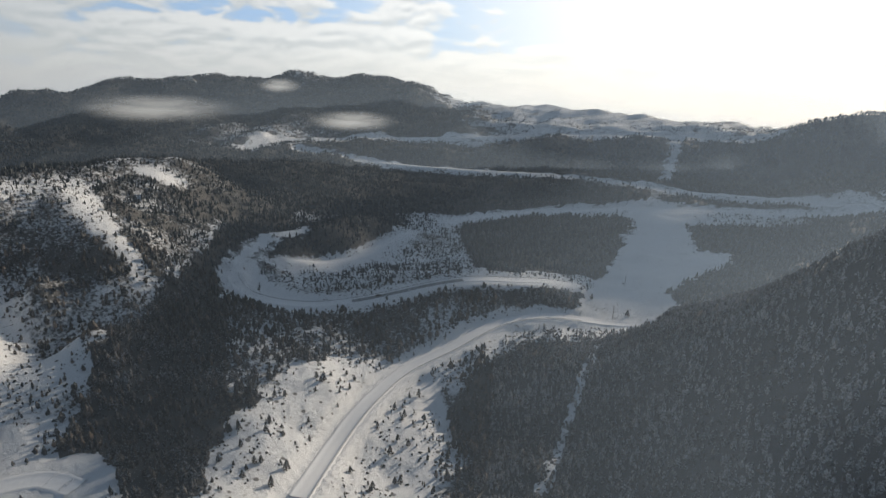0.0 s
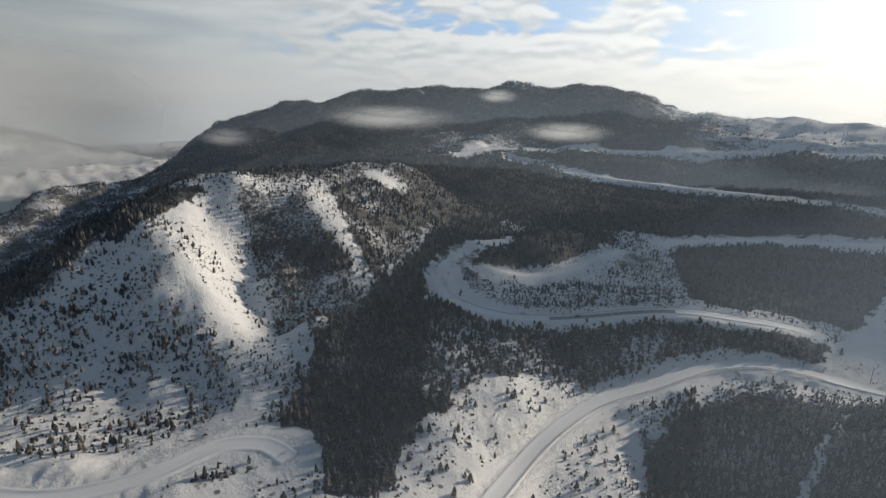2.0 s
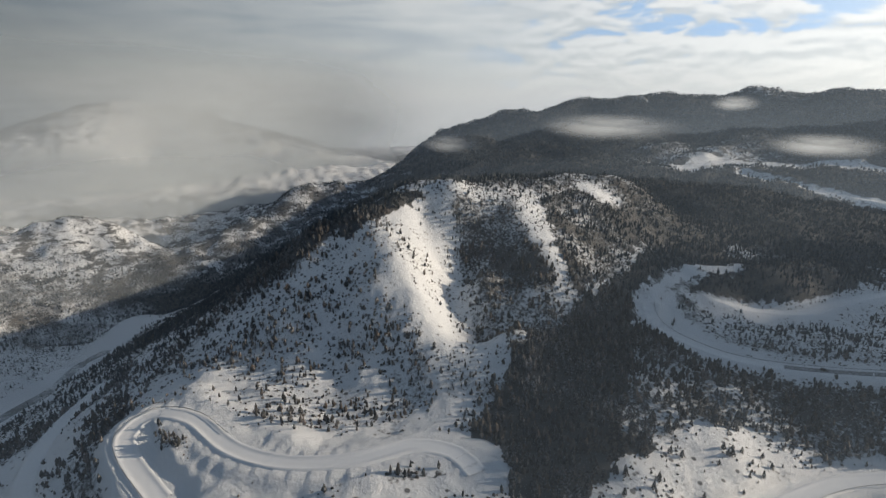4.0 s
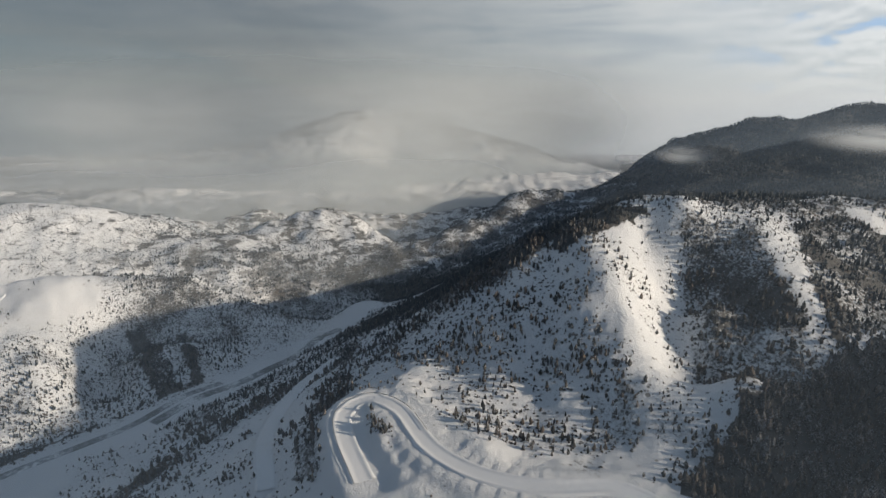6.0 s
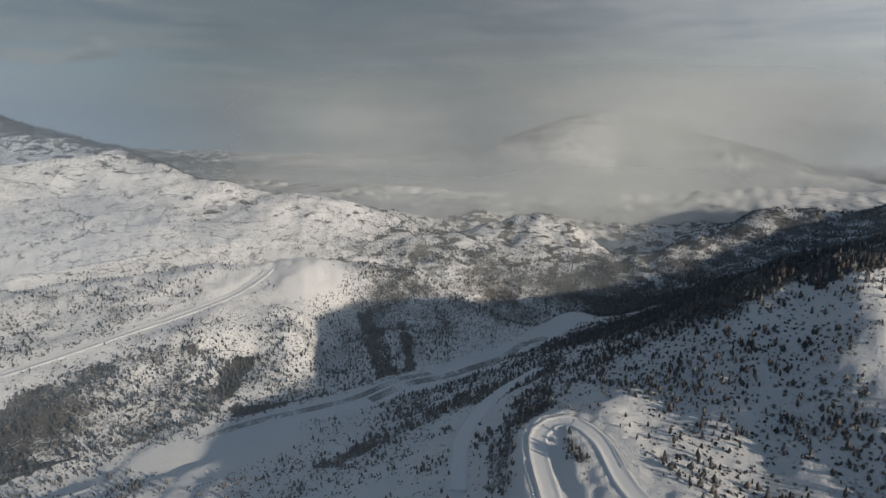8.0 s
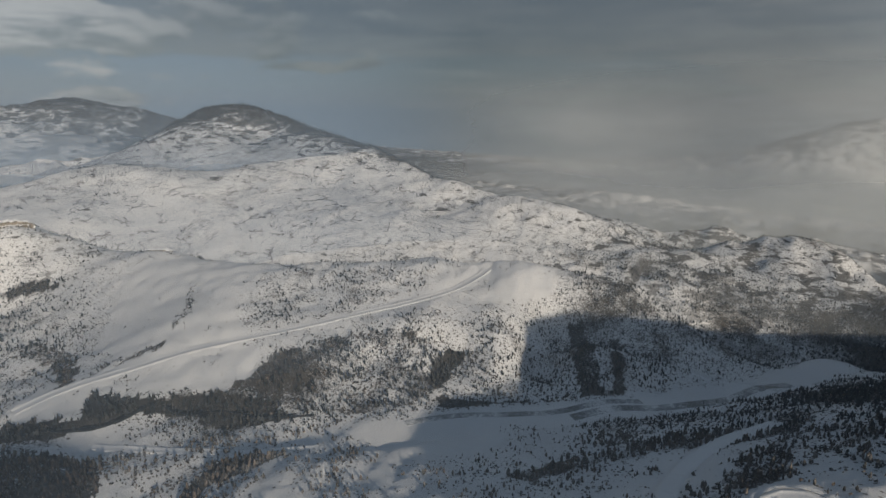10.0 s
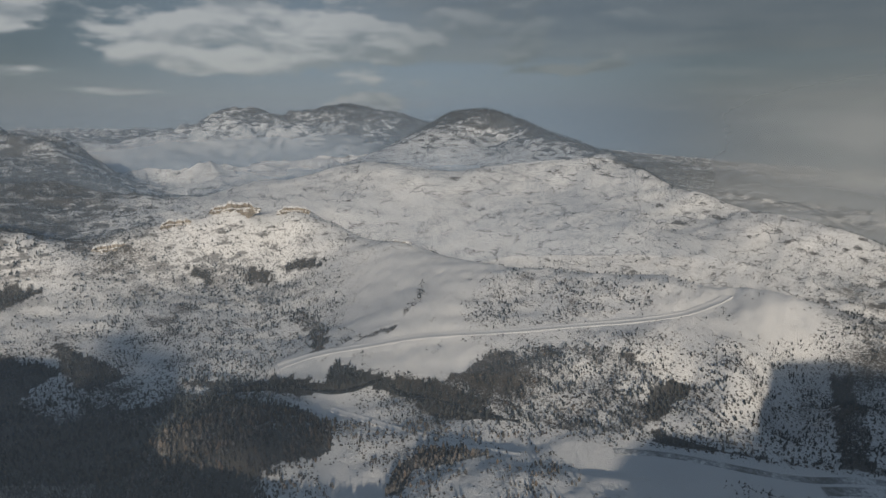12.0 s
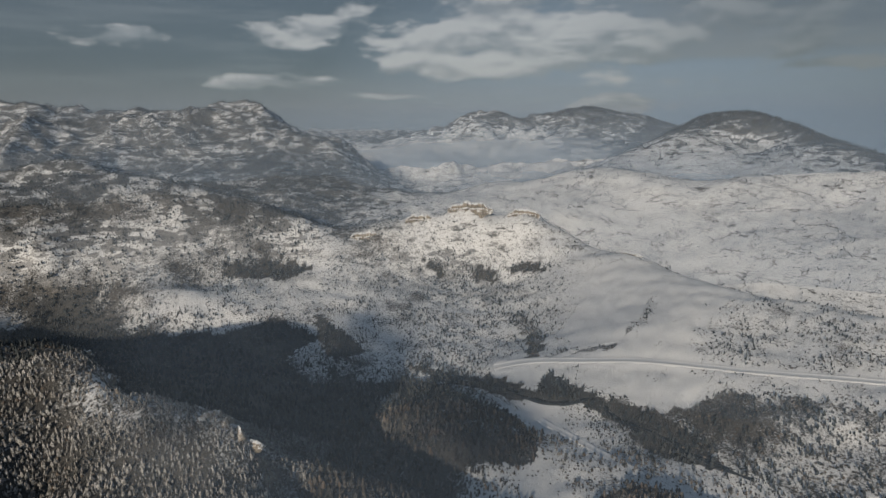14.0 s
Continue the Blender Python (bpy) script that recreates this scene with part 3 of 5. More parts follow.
# unseen ridge behind the start, its height set for the shade it casts
land("hidden_ridge", (
    (150, -395, 278, 0.9), (150, -270, 266, 0.9), (190, -184, 270, 0.9), (244, -89, 275, 0.9), (276, 49, 300, 0.9),
    (238, 166, 335, 0.9),
))
land("hidden_land", (
    (350, -606, 250, 0.8), (779, -450, 260, 0.8), (900, 0, 260, 0.8), (779, 450, 260, 0.8), (761, -1631, 330, 0.5),
    (2165, -1250, 300, 0.5), (2462, 434, 300, 0.5), (1532, 1286, 330, 0.5), (1902, -4078, 350, 0.3), (3897, -2250, 300, 0.3),
    (4432, 781, 300, 0.3), (3182, 3182, 300, 0.3),
))
land("rim", (
    (3150, 3754, 200, 0.3), (851, 4826, 150, 0.3), (-1676, 4604, 100, 0.3), (-3754, 3150, 0, 0.3), (-4733, 1268, -20, 0.3),
    (-4826, -851, 0, 0.3), (-4014, -2811, 150, 0.3), (-2450, -4244, 250, 0.3), (-427, -4881, 300, 0.3), (851, -4826, 300, 0.3),
))
land("haze_floor", (
    (-1560, 905, 175, 0.2), (-1525, 561, 166, 0.2), (-1599, 289, 167, 0.2), (-1535, 9, 174, 0.2), (-1424, -240, 195, 0.2),
    (-1551, 1305, 183, 0.2), (-2066, 191, 174, 0.2), (-2116, 777, 178, 0.2),
))

# ---- woods and clearings in the plan, the later over the earlier: share of trees, outline ----
ZONES = []


def zone(name, share, outline):
    ZONES.append((name, share, outline))


zone("ravine_wood", 1, (
    (-149, 185), (-138, 193), (-124, 181), (-88, 254), (-104, 254), (-123, 276), (-121, 334), (-152, 360), (-173, 404),
    (-174, 453), (-174, 538), (-163, 614), (-202, 741), (-209, 554), (-186, 417), (-185, 343), (-174, 280), (-177, 258),
    (-166, 235), (-153, 193),
))
zone("ravine_foot", 1, (
    (-138, 204), (-145, 254), (-146, 297), (-153, 368), (-142, 413), (-106, 292), (-98, 224), (-99, 215), (-97, 198),
    (-90, 179), (-110, 162),
))
zone("spur_thicket", 0.8, (
    (-157, 391), (-126, 383), (-89, 369), (-42, 380), (-9, 395), (25, 403), (70, 410), (97, 412), (102, 395),
    (50, 387), (24, 372), (-15, 338), (-28, 320), (-63, 318), (-72, 293), (-89, 264), (-106, 247), (-131, 311),
))
zone("hedge_block", 1, (
    (71, 422), (100, 429), (117, 423), (102, 393), (76, 390), (63, 394),
))
zone("loop_slope", 0.56, (
    (-158, 445), (-134, 442), (-101, 466), (-55, 505), (-17, 632), (23, 643), (29, 482), (8, 418), (-28, 418),
    (-81, 411), (-116, 412), (-147, 424),
))
zone("knoll_wood", 0.97, (
    (-152, 456), (-147, 492), (-123, 522), (-86, 571), (-60, 673), (-42, 638), (-58, 581), (-80, 528), (-108, 498),
    (-138, 459),
))
zone("switchback_wood", 1, (
    (24, 670), (68, 700), (154, 691), (226, 671), (214, 615), (179, 569), (196, 559), (170, 526), (141, 467),
    (124, 472), (80, 451), (40, 431), (31, 480), (18, 616),
))
zone("upper_strip", 1, (
    (301, 765), (388, 753), (478, 673), (471, 648), (400, 688), (290, 744),
))
zone("middle_strip", 1, (
    (-262, 898), (-214, 926), (-89, 900), (64, 872), (220, 816), (293, 790), (282, 755), (165, 747), (71, 726),
    (10, 695), (-60, 673), (-168, 723),
))
zone("high_strip", 1, (
    (-299, 1031), (-182, 1075), (77, 1084), (224, 1066), (393, 1006), (316, 824), (233, 872), (69, 935), (-88, 985),
    (-233, 1012),
))
zone("high_strip_east", 1, (
    (412, 1001), (481, 944), (543, 824), (603, 789), (517, 654), (518, 682), (430, 747), (329, 817),
))
zone("gully_wood", 1, (
    (282, 630), (340, 636), (409, 568), (422, 527), (411, 511), (323, 499), (235, 424), (176, 387), (188, 435),
    (264, 492), (291, 536), (260, 549),
))
zone("meadow", 0.015, (
    (261, 737), (308, 721), (275, 614), (260, 549), (289, 537), (188, 439), (166, 374), (133, 381), (116, 382),
    (102, 395), (130, 452), (168, 520), (210, 601),
))
zone("road_field", 0.14, (
    (-87, 183), (-94, 213), (-91, 235), (-84, 288), (-60, 302), (-28, 316), (-7, 341), (41, 377), (115, 375),
    (64, 363), (35, 348), (8, 323), (-2, 300), (8, 270), (-3, 212),
))
zone("line_cut", 0.62, (
    (41, 201), (48, 198), (62, 237), (78, 273), (104, 330), (100, 334), (76, 280), (60, 243),
))
zone("hill_bare", 0.14, (
    (-323, 326), (-302, 341), (-276, 321), (-244, 293), (-178, 255), (-168, 238), (-184, 206), (-228, 232), (-274, 249),
    (-319, 246), (-324, 265), (-318, 304),
))
zone("hill_gully", 0.75, (
    (-298, 344), (-276, 391), (-235, 358), (-203, 344), (-185, 314), (-181, 263), (-228, 281), (-275, 322),
))
zone("hump_bare", 0.14, (
    (-275, 391), (-264, 403), (-229, 383), (-201, 364), (-208, 346), (-239, 362),
))
zone("hump_side", 0.85, (
    (-270, 419), (-272, 473), (-243, 486), (-217, 538), (-193, 430), (-187, 347), (-215, 365),
))
zone("hump_top", 0.06, (
    (-277, 481), (-276, 504), (-241, 521), (-245, 489),
))
zone("hill_front", 0.4, (
    (-318, 243), (-275, 246), (-228, 232), (-183, 202), (-193, 151), (-246, 126), (-292, 164), (-287, 185),
))
zone("hill_flank", 0.5, (
    (-291, 163), (-287, 185), (-314, 241), (-316, 221), (-330, 189), (-336, 154), (-342, 132), (-302, 139),
))
zone("hill_brow", 0.95, (
    (-329, 248), (-338, 304), (-327, 330), (-317, 327), (-314, 279), (-318, 251),
))
zone("bench", 0.01, (
    (-226, 65), (-282, 82), (-302, 98), (-271, 113), (-217, 124), (-186, 152), (-172, 173), (-152, 188), (-137, 193),
    (-125, 181), (-137, 166), (-157, 159), (-185, 122), (-221, 103), (-203, 85),
))
zone("bench_firs", 0.8, (
    (-151, 138), (-159, 154), (-154, 156), (-142, 154),
))
zone("bench_firs_low", 0.9, (
    (-143, 158), (-140, 173), (-135, 168), (-142, 154),
))
zone("bench_trees", 0.5, (
    (-273, 97), (-267, 105), (-238, 102), (-223, 110), (-215, 109), (-247, 92),
))
zone("river_bank", 0.8, (
    (-329, -44), (-372, -8), (-404, 39), (-437, 96), (-477, 145), (-466, 158), (-405, 126), (-390, 80), (-371, 45),
    (-364, 7), (-328, -25),
))
zone("road_bank", 0.7, (
    (-247, 55), (-285, 60), (-362, 91), (-394, 119), (-319, 104), (-268, 78), (-235, 63),
))
zone("creek_wood", 1, (
    (-218, -494), (-266, -456), (-300, -380), (-330, -402), (-349, -361), (-379, -310), (-387, -268), (-377, -235), (-347, -266),
    (-346, -298), (-356, -316), (-334, -352), (-307, -365), (-265, -385),
))
zone("knoll_forest", 0.92, (
    (-111, -399), (-143, -530), (-171, -492), (-205, -464), (-228, -379), (-267, -355), (-268, -315), (-251, -295), (-218, -294),
    (-189, -298), (-178, -285),
))
zone("ring_wood", 0.9, (
    (-246, -226), (-272, -245), (-292, -243), (-328, -213), (-324, -196), (-290, -212), (-275, -231), (-249, -213),
))
zone("terrace_wood", 0.8, (
    (-392, -301), (-439, -304), (-489, -263), (-518, -208), (-524, -162), (-479, -122), (-428, -150), (-399, -187), (-385, -241),
))
zone("bank_wood", 0.62, (
    (-524, -162), (-505, -132), (-516, -110), (-550, -97), (-653, -51), (-566, -29), (-659, -17), (-674, 26), (-646, 55),
    (-548, 57), (-483, -34), (-453, -112),
))
zone("clearing", 0, (
    (-687, -157), (-697, -104), (-696, -68), (-668, -78), (-635, -122),
))
zone("field_west", 0.015, (
    (-389, -476), (-522, -577), (-597, -564), (-622, -434), (-462, -371), (-437, -398), (-382, -408),
))
zone("field_low", 0.03, (
    (-340, -400), (-432, -343), (-494, -281), (-446, -310), (-389, -304), (-363, -354),
))
zone("terrace_dots", 0.4, (
    (-470, -362), (-518, -369), (-607, -316), (-664, -224), (-618, -217), (-536, -272), (-473, -332),
))
zone("mesa_band", 0.95, (
    (-330, -759), (-395, -738), (-434, -705), (-424, -688), (-341, -740),
))
zone("mesa_band_east", 0.9, (
    (-445, -707), (-478, -688), (-490, -651), (-484, -643), (-451, -690),
))
zone("mesa_creek", 0.8, (
    (-390, -674), (-401, -610), (-389, -531), (-369, -479), (-324, -417), (-320, -424), (-368, -506), (-378, -586),
))
zone("shade_wood", 1, (
    (21, -366), (70, -683), (17, -662), (-110, -653), (-142, -599), (-99, -560), (-124, -496), (-162, -465), (-162, -324),
    (-147, -308), (-74, -309), (-52, -295), (-20, -357),
))
zone("shade_patch", 0.9, (
    (-152, -656), (-189, -572), (-183, -549), (-144, -540), (-142, -599),
))
zone("far_dark_slope", 0.9, (
    (-53, -801), (-84, -812), (-146, -802), (-174, -776), (-124, -761), (-58, -779),
))
zone("slush", 0.6, (
    (-439, -24), (-462, -14), (-474, 23), (-469, 45), (-440, 36), (-431, 5),
))
zone("loop_arm", 0, (
    (-165, 408), (-167, 424), (-170, 445), (-164, 506), (-138, 545), (-128, 526), (-154, 492), (-160, 439), (-159, 418),
))
zone("field_hedge", 0.5, (
    (-325, -417), (-370, -437), (-417, -406), (-412, -399), (-362, -423), (-324, -411),
))
zone("gully_hedge", 0.55, (
    (-432, -420), (-463, -429), (-519, -474), (-519, -464), (-457, -412), (-431, -412),
))
zone("mesa_clump", 0.85, (
    (-352, -761), (-374, -756), (-406, -726), (-413, -696), (-381, -711), (-347, -746),
))
zone("mesa_strip", 0.8, (
    (-390, -670), (-401, -595), (-397, -535), (-376, -475), (-336, -426), (-327, -430), (-369, -498), (-378, -561), (-374, -634),
))
zone("bank_gully", 0.88, (
    (-656, -49), (-664, -32), (-548, -6), (-498, 7), (-486, -14),
))
zone("bank_gully_low", 0.85, (
    (-635, -3), (-636, 10), (-515, 22), (-506, 11),
))
zone("bank_gully_west", 0.95, (
    (-502, -161), (-532, -143), (-526, -133), (-460, -136), (-460, -145),
))
zone("bank_foot", 1, (
    (-449, -132), (-455, -100), (-466, -70), (-498, 11), (-525, 49), (-507, 50), (-468, -6), (-440, -85), (-436, -127),
))
zone("far_hedge", 0.45, (
    (-615, -559), (-651, -525), (-715, -488), (-739, -416), (-681, -380), (-688, -469), (-639, -515), (-605, -549),
))
zone("forest_cut", 0, (
    (322, 834), (372, 931), (421, 1032), (431, 1028), (383, 926), (337, 829),
))
zone("gully_fill", 1, (
    (200, 240), (150, 330), (152, 372), (185, 405), (215, 440), (275, 490), (340, 530), (430, 505), (420, 330),
    (300, 240),
))

# lines and single places in the plan
CREEK = ((-249, -465), (-271, -434), (-284, -388), (-313, -362), (-351, -351), (-350, -326), (-366, -291), (-373, -250), (-386, -220))
LOW_TRACK = ((-290, -351), (-305, -303), (-314, -251), (-332, -210), (-340, -185))
FIELD_TRACK = ((-338, -417), (-373, -424), (-406, -417), (-422, -408))
MEADOW_POLE = ((128, 387), (159, 459))
LONE_TREES = ((140, 391), (119, 416), (184, 429), (-12, 291), (-24, 241), (-67, 211), (-70, 199))
CRAGS = ((-265, -826), (-351, -812), (-433, -801), (-512, -763), (-591, -614))
NEAR_CRAGS = ((58, -421), (46, -410), (29, -390), (20, -364), (-26, -322), (-35, -302), (-44, -295), (-50, -292), (-56, -291))
ROAD_CAR = (-47, 399)
SUMMIT_MAST = (-150, 1501)
SUMMIT_ROCK = (-628, 1404)

# outlines of the ground to be shaded by added, unseen clouds: x, y, height
SHADED = (
    (
        (375, 591, 245), (314, 657, 245), (215, 669, 245), (125, 619, 245), (87, 532, 245), (118, 449, 245),
        (204, 408, 245), (304, 429, 245), (372, 502, 245)),
    (
        (286, 709, 250), (218, 783, 250), (76, 802, 250), (-73, 760, 250), (-160, 675, 250), (-144, 587, 250),
        (-31, 538, 250), (124, 551, 250), (249, 620, 250)),
    (
        (-185, -400, 180), (-212, -430, 175), (-230, -380, 184), (-268, -353, 172), (-268, -311, 170), (-246, -288, 166),
        (-212, -284, 176), (-181, -300, 183), (-165, -340, 185)),
    (
        (-160, -620, 172), (-215, -645, 180), (-225, -556, 169), (-251, -489, 163), (-215, -495, 160), (-185, -540, 160)),
    (
        (-178, 420, 272), (-188, 542, 267), (-137, 489, 258), (-85, 502, 244), (-39, 587, 249), (-5, 675, 250),
        (20, 533, 244), (77, 429, 257), (17, 394, 254), (-55, 378, 246), (-126, 360, 246), (-157, 384, 252)),
    (
        (-139, 205, 255), (-159, 279, 261), (-178, 404, 269), (-200, 539, 272), (-140, 543, 266), (-114, 386, 243),
        (-98, 224, 248), (-85, 184, 245), (-110, 162, 253)),
)

LINES = [p for points in LAND.values() for p in points]
# lines of the land that stand as crests before what lies behind them
CRESTS = ("terrace_edge", "terrace_nose", "mesa_top", "second_ridge", "dark_hill", "far_summit", "far_west", "far_range",
          "fog_mountain", "valley_knoll", "nose_hill", "west_skyline", "near_ridge")


# how many of their knots stand as a crest; the rest run out into the slope
SPLIT = {"far_summit": 7, "far_west": 8}


def crest_knots(points):
    """A crest drawn out between its knots, and the ground that falls away behind it."""
    p = np.array(points, float)
    far = np.hypot(p[:, 0], p[:, 1])
    out = []
    for a, b2, ra, rb in zip(p, p[1:], far, far[1:]):
        count = max(1, int(np.linalg.norm(b2[:2] - a[:2]) / (0.035 * (ra + rb) / 2)))
        for k in range(1 if len(out) else 0, count + 1):
            out.append(a + (b2 - a) * k / count)
    out = np.array(out)
    r = np.hypot(out[:, 0], out[:, 1])[:, None]
    behind = []
    for much, drop in ((1.05, 0.012), (1.12, 0.022)):
        q = out.copy()
        q[:, :2] *= much
        q[:, 2:3] = 410 - (410 - out[:, 2:3]) * much - drop * r
        behind.append(q)
    return [out[~(np.abs(out[:, None, :2] - p[None, :, :2]).sum(-1) < 1).any(1)]] + behind


KNOTS = np.vstack([np.array(LINES, float)] + [q for name in CRESTS for q in crest_knots(LAND[name][:SPLIT.get(name, 99)])])


def chart(x, y):
    """Heading (counter-clockwise from y, cut behind the start) and the logarithm of the distance."""
    head = np.degrees(np.arctan2(-x, y))
    head = np.where(head < -100, head + 360, head)
    return np.radians(head), np.log(np.maximum(np.hypot(x, y), 40.0))


class Field:
    """A smooth sheet through the lines of the land: height and share of trees."""
    def __init__(self, knots, soft=0.02):
        a, q = chart(knots[:, 0], knots[:, 1])
        turn = 2 * math.pi
        parts = [(a, q, knots)]
        for lo, hi, shift in ((-1.8, -1.0, turn), (3.6, 4.6, -turn)):
            m = (a > lo) & (a < hi)
            parts.append((a[m] + shift, q[m], knots[m]))
        self.a = np.concatenate([p[0] for p in parts])
        self.q = np.concatenate([p[1] for p in parts])
        values = np.concatenate([p[2] for p in parts])[:, 2:4]
        self.soft = soft
        k = self.kernel(self.a, self.q)
        size = len(self.a)
        top = np.hstack([k - np.eye(size) * 0.002, np.ones((size, 1))])
        system = np.vstack([top, np.append(np.ones(size), 0.0)])
        self.w = np.linalg.solve(system, np.vstack([values, np.zeros((1, 2))]))

    def kernel(self, a, q):
        return np.sqrt((a[:, None] - self.a) ** 2 + (q[:, None] - self.q) ** 2 + self.soft ** 2)

    def __call__(self, a, q):
        out = np.empty((len(a), 2))
        for i in range(0, len(a), 20000):
            out[i:i + 20000] = self.kernel(a[i:i + 20000], q[i:i + 20000]) @ self.w[:-1] + self.w[-1]
        return out


FIELD = Field(KNOTS)


def spline(points, step=4.0):
    """Points every few metres on a Catmull-Rom line."""
    p = np.array(points, float)[:, :3]
    p = np.vstack([2 * p[0] - p[1], p, 2 * p[-1] - p[-2]])
    out = []
    for i in range(1, len(p) - 2):
        count = max(2, int(np.linalg.norm(p[i + 1] - p[i]) / step))
        t = np.linspace(0, 1, count, endpoint=False)[:, None]
        out.append(0.5 * (2 * p[i] + (p[i + 1] - p[i - 1]) * t + (2 * p[i - 1] - 5 * p[i] + 4 * p[i + 1] - p[i + 2]) * t ** 2
                          + (3 * p[i] - p[i - 1] - 3 * p[i + 1] + p[i + 2]) * t ** 3))
    return np.vstack(out + [p[-2][None]])


# name, half width of the level bench, half width kept free of trees
ROADS = (("front_road", 6, 11), ("car_road", 7, 11), ("lower_far_road", 8, 15), ("upper_far_road", 8, 20), ("inner_road", 6, 9),
         ("valley_road", 4, 5.5), ("track", 5, 8), ("loop_road", 7, 12), ("river", 16, 17))
WAYS = {name: spline(LAND[name], 6.0) for name, _, _ in ROADS}

# the sheet of ground: rings that widen with distance
HEADS = np.concatenate([np.arange(-48.0, 203.0, 0.24), np.arange(203.0, 312.0, 1.0)])
RINGS = np.exp(np.concatenate([np.linspace(math.log(70), math.log(2500), 455, endpoint=False), np.linspace(math.log(2500), math.log(4950), 35)]))
A, Q = np.meshgrid(np.radians(HEADS), np.log(RINGS), indexing="ij")
flat_a, flat_q = A.ravel(), Q.ravel()
cut = np.where(flat_a > radians(260), flat_a - 2 * math.pi, flat_a)
values = FIELD(cut, flat_q)
ground_z, ground_wood = values[:, 0], np.clip(values[:, 1], 0, 1)
ground_x, ground_y = -np.sin(flat_a) * np.exp(flat_q), np.cos(flat_a) * np.exp(flat_q)


def wave(x, y, size, seed):
    """Cheap rolling relief from a few crossed waves."""
    rng = np.random.RandomState(seed)
    out = np.zeros_like(x)
    for _ in range(7):
        turn, phase, k = rng.uniform(0, 6.28), rng.uniform(0, 6.28), rng.uniform(0.6, 1.7) * 6.28 / size
        out += np.sin(k * (x * math.cos(turn) + y * math.sin(turn)) + phase)
    return out / 7


def crumpled(x, y, size, seed, octaves=4):
    """Sharp-crested relief like eroded ridges, about -0.5 to 0.5."""
    rng = np.random.RandomState(seed)
    out, total, high = np.zeros_like(x), 0.0, 1.0
    for k in range(octaves):
        table = rng.uniform(0, 1, (256, 256))
        u, v = x / size * 2 ** k + 500.5 + 17 * k, y / size * 2 ** k + 500.5 + 31 * k
        i, j = np.floor(u).astype(int), np.floor(v).astype(int)
        fu, fv = u - i, v - j
        fu, fv = fu * fu * (3 - 2 * fu), fv * fv * (3 - 2 * fv)
        i, j, i1, j1 = i % 256, j % 256, (i + 1) % 256, (j + 1) % 256
        flat = (table[i, j] * (1 - fu) + table[i1, j] * fu) * (1 - fv) + (table[i, j1] * (1 - fu) + table[i1, j1] * fu) * fv
        out += high * (1 - np.abs(2 * flat - 1))
        total += high
        high *= 0.55
    return out / total - 0.62


def lumps(x, y, rough):
    """Relief finer than the lines of the land; rough: less of it on open fields."""
    r = np.hypot(x, y)
    z = wave(x, y, 60, 1) * 2.4 + wave(x, y, 24, 2) * 1.2 + wave(x, y, 11, 3) * 0.5
    ridged = crumpled(x, y, 190, 6, 5) * 95
    head = np.degrees(np.arctan2(-x, y))
    head = np.where(head < -100, head + 360, head)
    z = z + ridged * np.clip((r - 1250) / 350, 0, 1) * np.clip((head - 137) / 8, 0, 1)
    calm = 1 - 0.6 * np.clip((head - 85) / 20, 0, 1)
    z = z + crumpled(x, y, 75, 8) * np.clip((r - 150) / 500, 0, 1) * 7 * rough
    z = z + crumpled(x, y, 170, 9, 5) * np.clip((r - 620) / 400, 0, 1) * 30 * rough
    return z + (wave(x, y, 150, 4) * 10 + wave(x, y, 70, 5) * 5) * calm * np.clip((r - 700) / 700, 0, 1)


free = np.full(len(ground_x), 1.0)
ground_z = ground_z + lumps(ground_x, ground_y, np.clip(0.22 + 1.3 * ground_wood, 0, 1))
for name, half, clear in ROADS:
    way = WAYS[name]
    a, q = chart(way[:, 0], way[:, 1])
    way[:, 2] = FIELD(a, q)[:, 0]
    for _ in range(6):
        way[1:-1, 2] = (way[:-2, 2] + way[1:-1, 2] + way[2:, 2]) / 3
    lo, hi = way[:, :2].min(0) - 60, way[:, :2].max(0) + 60
    ids = np.nonzero((ground_x > lo[0]) & (ground_x < hi[0]) & (ground_y > lo[1]) & (ground_y < hi[1]))[0]
    d = np.hypot(ground_x[ids, None] - way[:, 0], ground_y[ids, None] - way[:, 1])
    k = d.argmin(1)
    d = d[np.arange(len(ids)), k]
    t = np.clip((d - half) / (half * 1.2), 0, 1)
    t = t * t * (3 - 2 * t)
    ground_z[ids] = way[k, 2] * (1 - t) + ground_z[ids] * t
    free[ids] = np.minimum(free[ids], np.clip((d - clear * 0.8) / (clear * 0.4), 0, 1))


def inside(x, y, outline):
    hit = np.zeros(len(x), bool)
    for (x0, y0), (x1, y1) in zip(outline, outline[1:] + outline[:1]):
        if y0 != y1:
            hit ^= ((y0 > y) != (y1 > y)) & (x < (x1 - x0) * (y - y0) / (y1 - y0) + x0)
    return hit


reach = np.hypot(ground_x, ground_y)
edge_x = ground_x + wave(ground_x, ground_y, 16, 21) * 0.012 * reach
edge_y = ground_y + wave(ground_x, ground_y, 16, 22) * 0.012 * reach
for name, share, outline in ZONES:
    ground_wood[inside(edge_x, edge_y, outline)] = share
ground_wood = ground_wood * free
GRID_Z, GRID_WOOD = ground_z.reshape(A.shape), ground_wood.reshape(A.shape)
GRID_FREE = free.reshape(A.shape)


